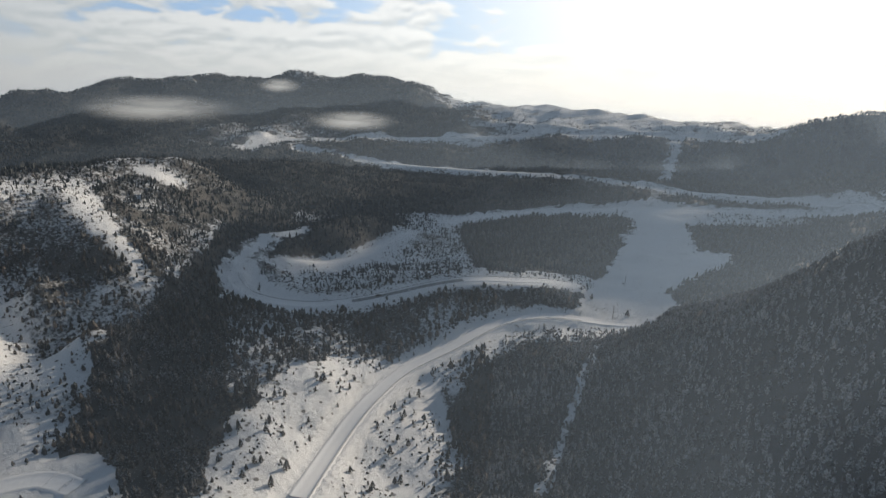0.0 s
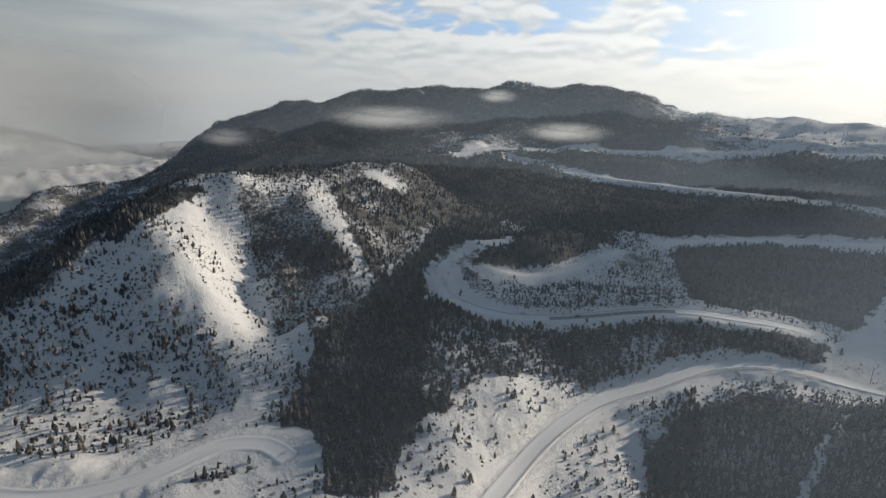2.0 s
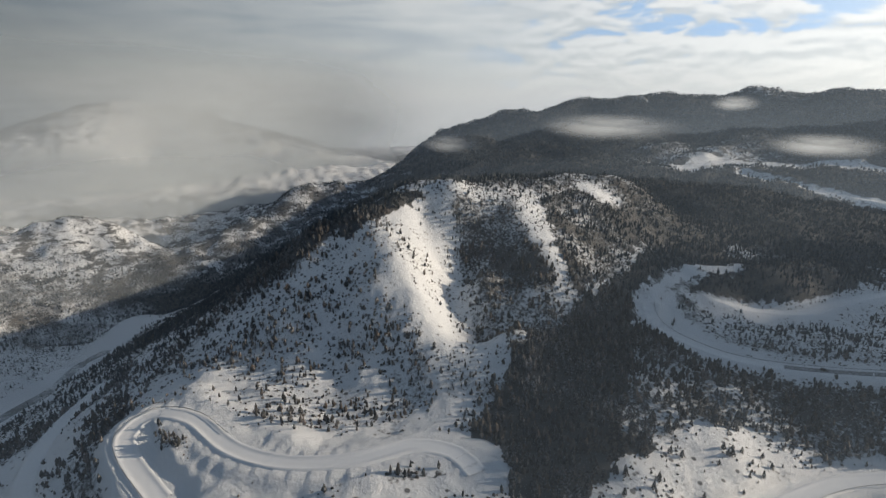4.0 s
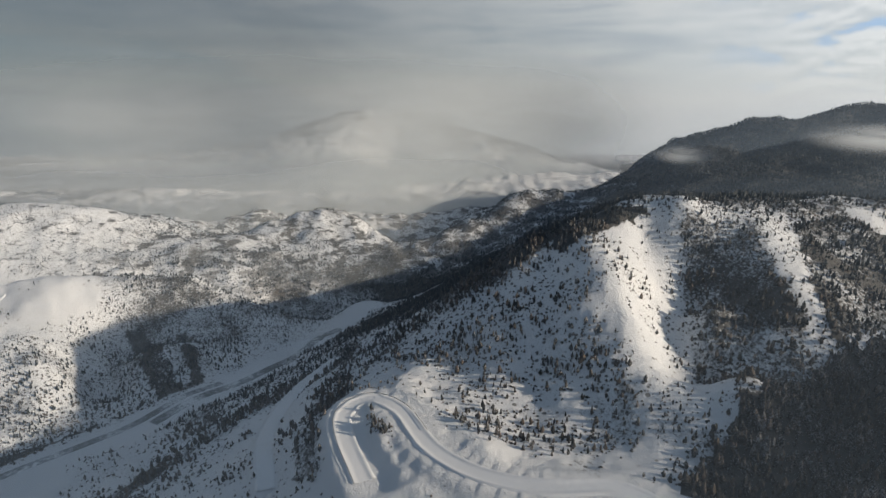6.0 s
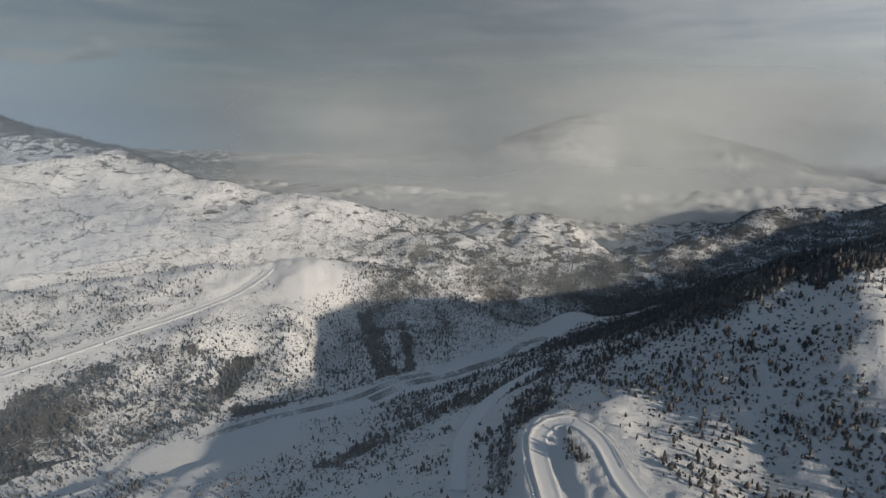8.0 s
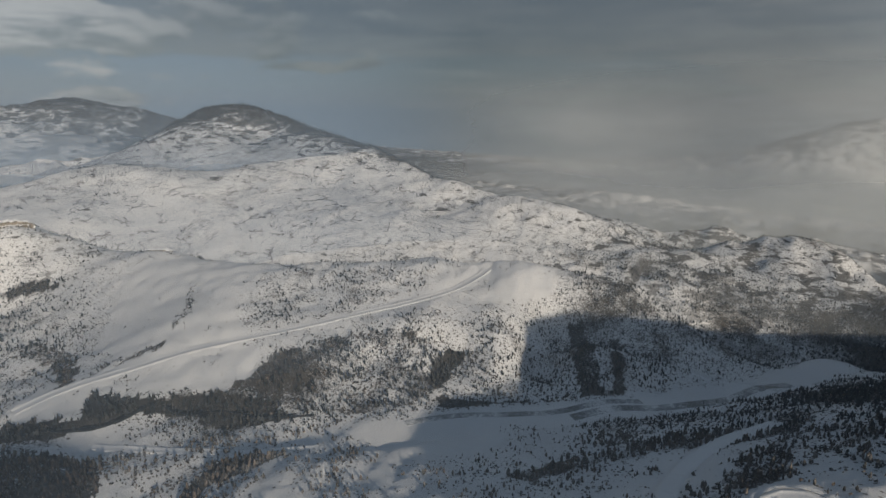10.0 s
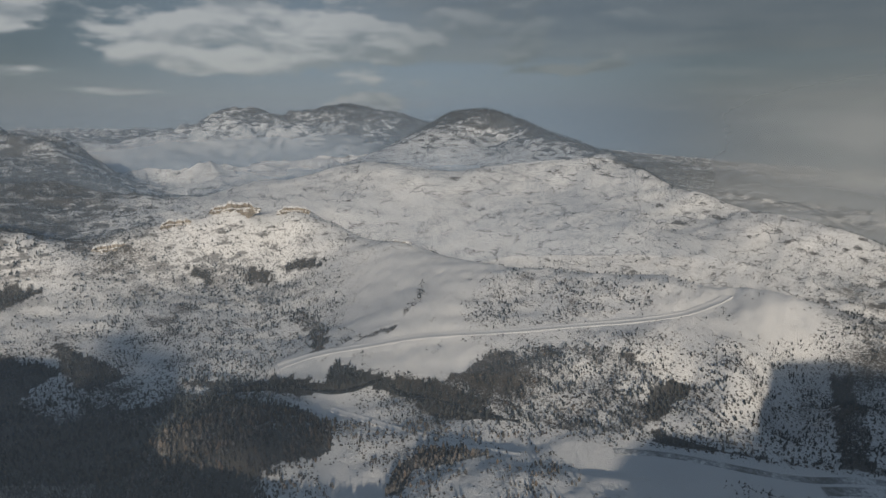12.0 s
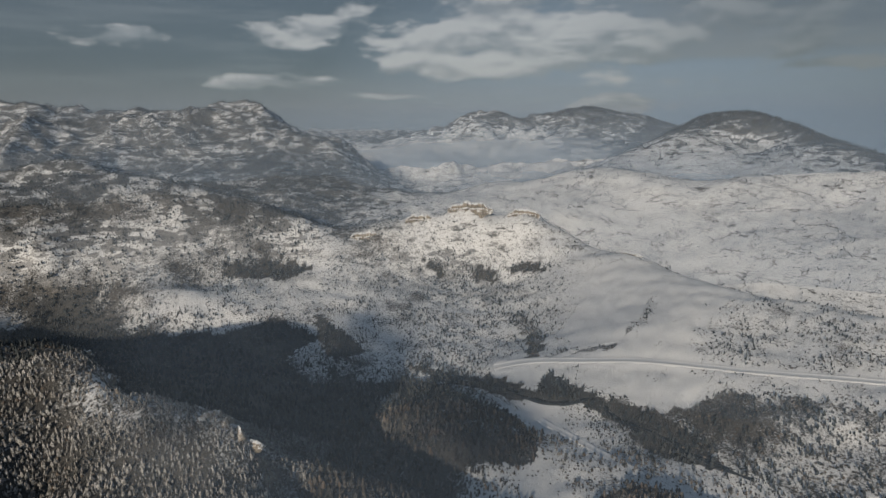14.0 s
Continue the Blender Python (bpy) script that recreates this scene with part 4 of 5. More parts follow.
def at_ground(x, y, grid):
    """A value of the sheet of ground at places in the plan."""
    head = np.degrees(np.arctan2(-x, y))
    head = np.where(head < -48, head + 360, head)
    i = np.interp(head, HEADS, np.arange(len(HEADS)))
    j = np.interp(np.log(np.maximum(np.hypot(x, y), 70)), np.log(RINGS), np.arange(len(RINGS)))
    i0, j0 = np.minimum(i.astype(int), len(HEADS) - 2), np.minimum(j.astype(int), len(RINGS) - 2)
    u, v = i - i0, j - j0
    return (grid[i0, j0] * (1 - u) * (1 - v) + grid[i0 + 1, j0] * u * (1 - v)
            + grid[i0, j0 + 1] * (1 - u) * v + grid[i0 + 1, j0 + 1] * u * v)


def mesh_from(name, verts, faces, mat, smooth=False):
    """A mesh from arrays of places and of faces with equally many corners."""
    me = bpy.data.meshes.new(name)
    me.vertices.add(len(verts))
    me.vertices.foreach_set("co", np.ascontiguousarray(verts, dtype=np.float32).ravel())
    count, sides = faces.shape
    me.loops.add(count * sides)
    me.loops.foreach_set("vertex_index", np.ascontiguousarray(faces, dtype=np.int32).ravel())
    me.polygons.add(count)
    me.polygons.foreach_set("loop_start", np.arange(0, count * sides, sides, dtype=np.int32))
    me.polygons.foreach_set("use_smooth", np.full(count, smooth))
    me.update(calc_edges=True)
    me.materials.append(mat)
    return me


rows, cols = A.shape
ids = np.arange(rows * cols).reshape(rows, cols)
nxt = np.roll(ids, -1, axis=0)
quads = np.stack([ids[:, :-1], nxt[:, :-1], nxt[:, 1:], ids[:, 1:]], -1).reshape(-1, 4)[:, ::-1]
hub = rows * cols
start = ids[:, 0]
inner = np.stack([ground_x[start] * 0.0004, ground_y[start] * 0.0004, np.full(rows, ground_z[start].mean())], 1)
verts = np.vstack([np.stack([ground_x, ground_y, ground_z], 1), inner])
quads = np.vstack([quads, np.stack([start, np.roll(start, -1), hub + np.roll(np.arange(rows), -1), hub + np.arange(rows)], -1)])
ground_mesh = mesh_from("ground", verts, quads, SNOW, True)
layer = ground_mesh.attributes.new("wood", "FLOAT", "POINT")
layer.data.foreach_set("value", np.append(ground_wood, np.full(rows, 0.8)).astype(np.float32))
ground = tagged(new("ground", ground_mesh), "snow-covered mountain slopes, valley floor and far ranges", "ground", kind="structure")

# ---- trees ----
def tree_shape(sides, rings):
    """One ragged spindle of a conifer, of unit height, as places and triangles; rings of height and breadth, from below."""
    verts, faces = [], []
    for k, (h, wide) in enumerate(rings):
        for i in range(sides):
            turn = 2 * math.pi * (i + 0.5 * (k % 2)) / sides
            out = wide * (1.0 if (i + k) % 2 == 0 else 0.74)
            verts.append((out * math.cos(turn), out * math.sin(turn), h + (0.05 if i % 2 else 0)))
    verts.append((0, 0, 1.0))
    for k in range(len(rings) - 1):
        for i in range(sides):
            a, b2 = k * sides + i, k * sides + (i + 1) % sides
            faces += [(a, b2, b2 + sides), (a, b2 + sides, a + sides)]
    last = (len(rings) - 1) * sides
    faces += [(last + i, last + (i + 1) % sides, len(verts) - 1) for i in range(sides)]
    return np.array(verts), np.array(faces)


TALL = ((0.05, 0.15), (0.32, 0.23), (0.68, 0.12))
SHORT = ((0.04, 0.17), (0.36, 0.22))


SINGLE = []


def forest(name, label, inner, outer, spacing, shape, low, high, seed, heads=(-46.0, 201.0), stand=None, mat=None, bushy=False, rows=False):
    rng = np.random.RandomState(seed)
    area = (outer ** 2 - inner ** 2) * radians(heads[1] - heads[0]) / 2
    count = int(area / spacing ** 2)
    turn = np.radians(rng.uniform(heads[0], heads[1], count))
    r = np.sqrt(rng.uniform(inner ** 2, outer ** 2, count))
    x, y = -np.sin(turn) * r, np.cos(turn) * r
    wood = at_ground(x, y, GRID_WOOD)
    patch = wave(x, y, 110, 34) * 0.7 + wave(x, y, 42, 35) * 0.8 + wave(x, y, 16, 36) * 0.6
    share = np.clip(wood + patch * 4 * wood * (1 - wood), 0, 1)
    keep = rng.uniform(0, 1, count) < share * np.where(wood > 0.8, 1.0, 0.75)
    if bushy:
        keep = rng.uniform(0, 1, count) < np.clip(2.2 * share * (1.05 - share), 0, 0.5)
    if rows:
        # thin winding lines, broken into short stretches
        line = np.abs(crumpled(x, y, 210, 41, 3)) < 0.02
        gully = np.abs(crumpled(x + 900, y, 95, 43, 3) - 0.1) < 0.022
        keep = ((line & (wave(x, y, 160, 42) > -0.08)) | (gully & (wave(x, y, 260, 44) > 0.1))) & (at_ground(x, y, GRID_FREE) > 0.9) & (rng.uniform(0, 1, count) < 0.75)
    x, y = x[keep], y[keep]
    z = at_ground(x, y, GRID_Z)
    size = (low + (high - low) * rng.uniform(0, 1, len(x)) ** 1.7) * (0.8 if rows else 0.55 + 0.5 * wood[keep])
    if stand:
        # the trees of one stretch of the slope are made singly further down
        one = (x > stand[0]) & (x < stand[1]) & (y > stand[2]) & (y < stand[3]) & (size > 2.6)
        SINGLE.extend(zip(x[one], y[one], z[one], size[one]))
        x, y, z, size = x[~one], y[~one], z[~one], size[~one]
    verts, faces = shape
    spin = rng.uniform(0, 6.28, len(x))
    wide = rng.uniform(0.8, 1.35, len(x))
    jag = 1 + rng.uniform(-0.42, 0.42, (len(x), len(verts)))
    vx, vy, vz = verts[:, 0] * jag, verts[:, 1] * jag, verts[:, 2] * (1 + 0.1 * (jag - 1))
    c, s = np.cos(spin)[:, None], np.sin(spin)[:, None]
    px = x[:, None] + (vx * c - vy * s) * (size * wide)[:, None]
    py = y[:, None] + (vx * s + vy * c) * (size * wide)[:, None]
    pz = z[:, None] + vz * size[:, None] - 0.2
    allv = np.stack([px, py, pz], -1).reshape(-1, 3)
    allf = (faces[None] + (np.arange(len(x)) * len(verts))[:, None, None]).reshape(-1, 3)
    print(name, len(x), "trees", len(allf), "triangles")
    return tagged(new(name, mesh_from(name, allv, allf, mat or PINE)), label, "forest", kind="stuff")


def bush_shape():
    """A low rounded bush of unit height."""
    ring = [(0.7 * math.cos(k * 1.2566), 0.7 * math.sin(k * 1.2566), 0.02 + 0.22 * (k % 2)) for k in range(5)]
    verts = [(0.12, 0.05, 1.0)] + ring
    faces = [(0, 1 + k, 1 + (k + 1) % 5) for k in range(5)]
    return np.array(verts), np.array(faces)


forest("near_forest", "dark pines dusted with frost on the snowy slopes", 120, 430, 2.75, tree_shape(5, TALL), 3.0, 7.4, 11, (-6.0, 163.0), (-110, -15, 195, 300))
forest("ridge_forest", "rime-coated brownish pines packed on the ridge", 120, 430, 2.25, tree_shape(5, SHORT), 2.2, 4.8, 16, (-46.0, -6.0), mat=RIMED)
forest("ridge_forest", "rime-coated brownish pines packed on the ridge", 120, 400, 2.1, tree_shape(5, SHORT), 2.0, 4.6, 17, (163.0, 201.0), mat=RIMED)
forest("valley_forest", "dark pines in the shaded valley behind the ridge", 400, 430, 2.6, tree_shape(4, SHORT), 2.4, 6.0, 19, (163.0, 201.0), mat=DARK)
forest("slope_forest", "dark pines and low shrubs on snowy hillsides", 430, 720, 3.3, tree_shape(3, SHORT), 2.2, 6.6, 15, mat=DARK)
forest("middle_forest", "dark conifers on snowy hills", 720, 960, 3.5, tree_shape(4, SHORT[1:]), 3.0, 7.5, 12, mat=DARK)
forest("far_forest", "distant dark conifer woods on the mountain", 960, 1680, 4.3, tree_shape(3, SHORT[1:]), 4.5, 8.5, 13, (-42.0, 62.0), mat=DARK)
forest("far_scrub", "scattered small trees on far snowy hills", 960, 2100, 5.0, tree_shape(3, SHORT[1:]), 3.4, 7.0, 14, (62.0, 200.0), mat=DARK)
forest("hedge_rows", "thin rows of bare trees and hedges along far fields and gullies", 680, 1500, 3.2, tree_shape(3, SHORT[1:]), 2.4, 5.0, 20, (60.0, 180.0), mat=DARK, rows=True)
forest("shrubs", "low dark juniper and gorse bushes in the snow", 150, 700, 1.95, bush_shape(), 0.6, 1.9, 18, bushy=True)


# ---- helpers for things with parts ----
def part(name, bm, mat, parent=None, label=""):
    me = bpy.data.meshes.new(name)
    bm.to_mesh(me)
    bm.free()
    me.materials.append(mat)
    ob = new(name, me)
    if parent:
        ob.parent = parent
    if label:
        tagged(ob, label)
    return ob


def box(bm, x, y, z, sx, sy, sz, turn=0.0):
    return bmesh.ops.create_cube(bm, size=1, matrix=Matrix.LocRotScale((x, y, z), Euler((0, 0, turn)), (sx, sy, sz)))["verts"]


def plain(name, colour, rough, metal=0.0, spot=0.15, scale=3.0):
    m, n, l, b = material(name)
    grain = noise_node(n, l, scale, 4, 0.6, n.new("ShaderNodeTexCoord").outputs["Object"])
    lo, hi = tuple(c * (1 - spot) for c in colour), tuple(min(1, c * (1 + spot)) for c in colour)
    l.new(ramp_node(n, l, grain.outputs["Fac"], [(0.35, lo), (0.65, hi)]).outputs["Color"], b.inputs["Base Color"])
    b.inputs["Roughness"].default_value, b.inputs["Metallic"].default_value = rough, metal
    return m


BARK = plain("pine_bark", (0.10, 0.075, 0.055), 0.9)
STEEL = plain("weathered_steel", (0.16, 0.165, 0.17), 0.55, 0.6)
POLE_WOOD = plain("pole_wood", (0.12, 0.095, 0.07), 0.85)
CAR_PAINT = plain("dark_car_paint", (0.02, 0.022, 0.026), 0.3, 0.2, 0.05)
CAR_GLASS = plain("car_glass", (0.03, 0.035, 0.04), 0.08, 0.0, 0.05)
RUBBER = plain("rubber", (0.02, 0.02, 0.02), 0.85)
LAMP_RED = plain("tail_lamp", (0.30, 0.03, 0.03), 0.3)
WATER, n, l, b = material("dark_stream")
ripple = noise_node(n, l, 0.8, 4, 0.6, n.new("ShaderNodeNewGeometry").outputs["Position"])
l.new(ramp_node(n, l, ripple.outputs["Fac"], [(0.4, (0.02, 0.024, 0.026)), (0.7, (0.06, 0.065, 0.068))]).outputs["Color"], b.inputs["Base Color"])
b.inputs["Roughness"].default_value = 0.15
CRAG, n, l, b = material("banded_tan_rock")
geo = n.new("ShaderNodeNewGeometry")
flat = n.new("ShaderNodeVectorMath")
flat.operation = "MULTIPLY"
flat.inputs[1].default_value = (0.2, 0.2, 3.0)
l.new(geo.outputs["Position"], flat.inputs[0])
strata = noise_node(n, l, 0.16, 5, 0.65, flat.outputs[0])
tan = ramp_node(n, l, strata.outputs["Fac"], [(0.32, (0.11, 0.10, 0.09)), (0.5, (0.22, 0.195, 0.16)), (0.7, (0.31, 0.28, 0.235))])
up = n.new("ShaderNodeSeparateXYZ")
l.new(geo.outputs["Normal"], up.inputs[0])
grain = noise_node(n, l, 0.4, 4, 0.6, geo.outputs["Position"])
ledge = ramp_node(n, l, math_node(n, l, "ADD", up.outputs["Z"], math_node(n, l, "MULTIPLY", grain.outputs["Fac"], 0.4)), [(0.66, (0, 0, 0)), (0.84, (1, 1, 1))])
l.new(mix_node(n, l, ledge.outputs["Color"], tan.outputs["Color"], (0.76, 0.78, 0.80)), b.inputs["Base Color"])
b.inputs["Roughness"].default_value = 0.9


def ground_at(x, y):
    return float(at_ground(np.array([x]), np.array([y]), GRID_Z)[0])


# ---- roads: packed snow between ploughed banks ----
def ribbon(name, label, way, half, bank, mat, lift=0.25, kind_name="road"):
    p = way[:, :2]
    side = np.gradient(p, axis=0)
    side = np.stack([-side[:, 1], side[:, 0]], 1) / np.linalg.norm(side, axis=1)[:, None]
    rng = np.random.RandomState(len(p))
    offs = np.array([-half - 2.2, -half - 1.0, -half, -half * 0.4, half * 0.4, half, half + 1.0, half + 2.2])
    rise = np.array([-0.5, bank, 0.05, 0.0, 0.0, 0.05, bank, -0.5])
    verts = []
    for o, h in zip(offs, rise):
        q = p + side * (o * (1 + rng.uniform(-0.04, 0.04, len(p))))[:, None]
        z = at_ground(q[:, 0], q[:, 1], GRID_Z) if abs(o) > half + 2 else way[:, 2] + lift
        verts.append(np.stack([q[:, 0], q[:, 1], z + h * rng.uniform(0.6, 1.3, len(p))], 1))
    verts = np.stack(verts, 1)
    count, wide = verts.shape[:2]
    i = np.arange(count * wide).reshape(count, wide)
    quads = np.stack([i[:-1, :-1], i[:-1, 1:], i[1:, 1:], i[1:, :-1]], -1).reshape(-1, 4)
    ob = new(name, mesh_from(name, verts.reshape(-1, 3), quads, mat, True))
    return tagged(ob, label, kind_name, kind="structure")


for name, half, bank in (("front_road", 3.4, 0.45), ("car_road", 3.4, 0.45), ("lower_far_road", 3.6, 0.4), ("upper_far_road", 3.4, 0.4),
                         ("inner_road", 3.2, 0.5), ("valley_road", 2.8, 0.35), ("track", 3.8, 0.9), ("loop_road", 3.4, 0.55)):
    ribbon("road", "winding mountain road of packed snow between ploughed banks", WAYS[name], half, bank, ROAD)


def plan_line(points, step=5.0):
    """A line on the ground through places in the plan."""
    way = spline([(x, y, 0) for x, y in points], step)
    way[:, 2] = at_ground(way[:, 0], way[:, 1], GRID_Z)
    for _ in range(4):
        way[1:-1, 2] = (way[:-2, 2] + way[1:-1, 2] + way[2:, 2]) / 3
    return way


# dark mottled strip laid along part of the car road
DARK_STRIP, n, l, b = material("dark_road_strip")
grit = noise_node(n, l, 0.9, 5, 0.65, n.new("ShaderNodeNewGeometry").outputs["Position"])
l.new(ramp_node(n, l, grit.outputs["Fac"], [(0.40, (0.05, 0.052, 0.055)), (0.72, (0.40, 0.42, 0.45))]).outputs["Color"], b.inputs["Base Color"])
b.inputs["Roughness"].default_value = 0.5
strip_way = WAYS["car_road"]
strip_way = strip_way[np.hypot(strip_way[:, 0] + 25, strip_way[:, 1] - 400) < 48]
ribbon("road_surface", "dark grey mottled strip along the snowy road", strip_way, 1.7, 0.02, DARK_STRIP, 0.45)
# the river's own channel on the white flood plain: grey ice, slush and gravel
ICE, n, l, b = material("river_ice_and_gravel")
co = n.new("ShaderNodeNewGeometry").outputs["Position"]
grit, drift = noise_node(n, l, 0.35, 6, 0.7, co), noise_node(n, l, 0.03, 4, 0.6, co)
l.new(ramp_node(n, l, math_node(n, l, "ADD", math_node(n, l, "MULTIPLY", grit.outputs["Fac"], 0.45), math_node(n, l, "MULTIPLY", drift.outputs["Fac"], 0.55)),
                [(0.42, (0.13, 0.14, 0.145)), (0.52, (0.30, 0.32, 0.34)), (0.58, (0.66, 0.68, 0.70))]).outputs["Color"], b.inputs["Base Color"])
b.inputs["Roughness"].default_value = 0.55
for shift, half, first, last in ((-7.0, 3.4, 0.30, 0.80), (5.0, 2.2, 0.05, 0.45)):
    bed = WAYS["river"].copy()
    across = np.gradient(bed[:, :2], axis=0)
    across = np.stack([-across[:, 1], across[:, 0]], 1) / np.linalg.norm(across, axis=1)[:, None]
    bed[:, :2] += across * (shift + 4 * np.sin(np.arange(len(bed)) * 0.23))[:, None]
    bed[:, 2] = at_ground(bed[:, 0], bed[:, 1], GRID_Z)
    ribbon("river_channel", "grey frozen river channel with slush and gravel bars", bed[int(first * len(bed)):int(last * len(bed))], half, 0.1, ICE, 0.3, "river")
ribbon("stream", "narrow dark stream between snowy wooded banks", plan_line(CREEK), 1.3, 0.4, WATER, 0.2, "stream")
ribbon("track", "snowy farm track across the valley floor", plan_line(LOW_TRACK), 2.2, 0.4, ROAD)
ribbon("track", "snowy farm track over a white field", plan_line(FIELD_TRACK), 1.6, 0.4, ROAD)


# ---- crash barriers along the outer edges ----
def barrier(way, offset, label):
    fine = spline(way, 3.0)
    side = np.gradient(fine[:, :2], axis=0)
    side = np.stack([-side[:, 1], side[:, 0]], 1) / np.linalg.norm(side, axis=1)[:, None]
    p = np.column_stack([fine[:, :2] + side * offset, fine[:, 2] + 0.3])
    base = new("crash_barrier")
    base.location = tuple(p[0])
    q = p - p[0]
    bm = bmesh.new()
    loops = []
    for k, c in enumerate(q):
        sx, sy = side[k]
        loops.append([bm.verts.new((c[0] + sx * o, c[1] + sy * o, c[2] + h)) for o, h in ((-0.05, 0.75), (0.09, 0.9), (-0.05, 1.05), (-0.12, 0.9))])
    for a, b2 in zip(loops, loops[1:]):
        for i in range(4):
            bm.faces.new((a[i], a[(i + 1) % 4], b2[(i + 1) % 4], b2[i]))
    part("rail", bm, STEEL, base)
    bm = bmesh.new()
    box(bm, 0, 0, 0.4, 0.12, 0.12, 1.1)
    post = part("post", bm, STEEL, base)
    post.location = tuple(q[0])
    for c in q[1::2]:
        ob = new("post", post.data)
        ob.parent, ob.location = base, tuple(c)
    return tagged(base, label, "barrier", "road barriers")


barrier(WAYS["front_road"][:-6], -4.6, "grey steel crash barrier along the snowy road edge")
barrier(WAYS["car_road"], 4.6, "grey steel crash barrier round the outside of the bend")
barrier(WAYS["loop_road"][: len(WAYS["loop_road"]) // 2], 4.4, "grey steel crash barrier on the hairpin above the valley")


# ---- a car on the middle road ----
def car(x, y, z, turn):
    base = new("car")
    base.matrix_world = pose(x, y, z, 0, 0, turn)
    bm = bmesh.new()
    low = [(-2.2, 0.45), (2.2, 0.45), (2.25, 0.85), (1.2, 1.0), (0.6, 1.5), (-1.5, 1.55), (-2.15, 1.0)]
    ends = [[bm.verts.new((px, s * (0.88 if pz < 1.2 else 0.7), pz)) for px, pz in low] for s in (-1, 1)]
    bm.faces.new(ends[0])
    bm.faces.new(ends[1][::-1])
    for i in range(len(low)):
        j = (i + 1) % len(low)
        bm.faces.new((ends[0][j], ends[0][i], ends[1][i], ends[1][j]))
    bmesh.ops.bevel(bm, geom=bm.edges[:], offset=0.06, segments=2, affect="EDGES")
    part("body", bm, CAR_PAINT, base)
    for s in (-1, 1):
        bm = bmesh.new()
        box(bm, -0.4, s * 0.80, 1.25, 1.7, 0.04, 0.36)
        part("side_window", bm, CAR_GLASS, base, "dark side window")
    bm = bmesh.new()
    box(bm, 0.93, 0, 1.26, 0.5, 1.25, 0.05)
    part("windscreen", bm, CAR_GLASS, base, "dark windscreen")
    for wx in (-1.35, 1.4):
        for s in (-1, 1):
            bm = bmesh.new()
            bmesh.ops.create_cone(bm, cap_ends=True, segments=16, radius1=0.34, radius2=0.34, depth=0.22,
                                  matrix=Matrix.LocRotScale((wx, s * 0.82, 0.34), Euler((radians(90), 0, 0)), None))
            wheel = part("wheel", bm, RUBBER, base)
            bm = bmesh.new()
            bmesh.ops.create_cone(bm, cap_ends=True, segments=12, radius1=0.2, radius2=0.2, depth=0.24,
                                  matrix=Matrix.LocRotScale((wx, s * 0.82, 0.34), Euler((radians(90), 0, 0)), None))
            part("rim", bm, STEEL, wheel)
    for s in (-1, 1):
        bm = bmesh.new()
        box(bm, -2.19, s * 0.6, 0.9, 0.08, 0.3, 0.14)
        part("tail_light", bm, LAMP_RED, base, "red tail light")
    return tagged(base, "small dark car on the snowy mountain road", "car")


way = WAYS["car_road"]
k = int(np.hypot(way[:, 0] - ROAD_CAR[0], way[:, 1] - ROAD_CAR[1]).argmin())
step = way[k + 1] - way[k - 1]
car(way[k, 0], way[k, 1], way[k, 2] + 0.3, math.degrees(math.atan2(step[1], step[0])))


# ---- poles, masts ----
def pole(x, y, high):
    base = new("utility_pole")
    base.location = (x, y, ground_at(x, y) - 0.3)
    bm = bmesh.new()
    bmesh.ops.create_cone(bm, cap_ends=True, segments=8, radius1=0.2, radius2=0.13, depth=high, matrix=Matrix.Translation((0, 0, high / 2)))
    part("shaft", bm, POLE_WOOD, base)
    bm = bmesh.new()
    box(bm, 0, 0, high - 0.8, 1.8, 0.12, 0.14)
    part("crossarm", bm, POLE_WOOD, base)
    for s in (-0.75, 0, 0.75):
        bm = bmesh.new()
        bmesh.ops.create_cone(bm, cap_ends=True, segments=6, radius1=0.06, radius2=0.04, depth=0.3, matrix=Matrix.Translation((s, 0, high - 0.6)))
        part("insulator", bm, STEEL, base)
    return tagged(base, "tall wooden utility pole standing in the snowy meadow", "pole", "poles in the meadow")


for x, y in MEADOW_POLE:
    pole(x, y, 10.5)


def mast(x, y, high):
    base = new("radio_mast")
    base.location = (x, y, ground_at(x, y) - 1)
    for i in range(3):
        bm = bmesh.new()
        a = 2.094 * i
        p = [(0.9 * math.cos(a), 0.9 * math.sin(a), 0), (0.25 * math.cos(a), 0.25 * math.sin(a), high)]
        v = Vector(p[1]) - Vector(p[0])
        bmesh.ops.create_cone(bm, cap_ends=True, segments=6, radius1=0.25, radius2=0.2, depth=v.length,
                              matrix=Matrix.Translation((Vector(p[0]) + Vector(p[1])) / 2) @ v.to_track_quat("Z", "Y").to_matrix().to_4x4())
        part("leg", bm, STEEL, base)
    for h in (0.7, 0.9):
        bm = bmesh.new()
        box(bm, 0, 0, high * h, 2.6, 1.0, 1.2)
        part("antenna", bm, STEEL, base, "grey antenna panel")
    return tagged(base, "slender grey radio mast on the wooded summit", "mast")


mast(SUMMIT_MAST[0], SUMMIT_MAST[1], 18)


# ---- crags ----
PROFILE = ((0.17, -0.7), (0.13, 0.0), (0.115, 0.32), (0.075, 0.40), (0.06, 0.80), (0.02, 0.92), (-0.06, 1.0), (-0.2, 0.4), (-0.34, -0.7))


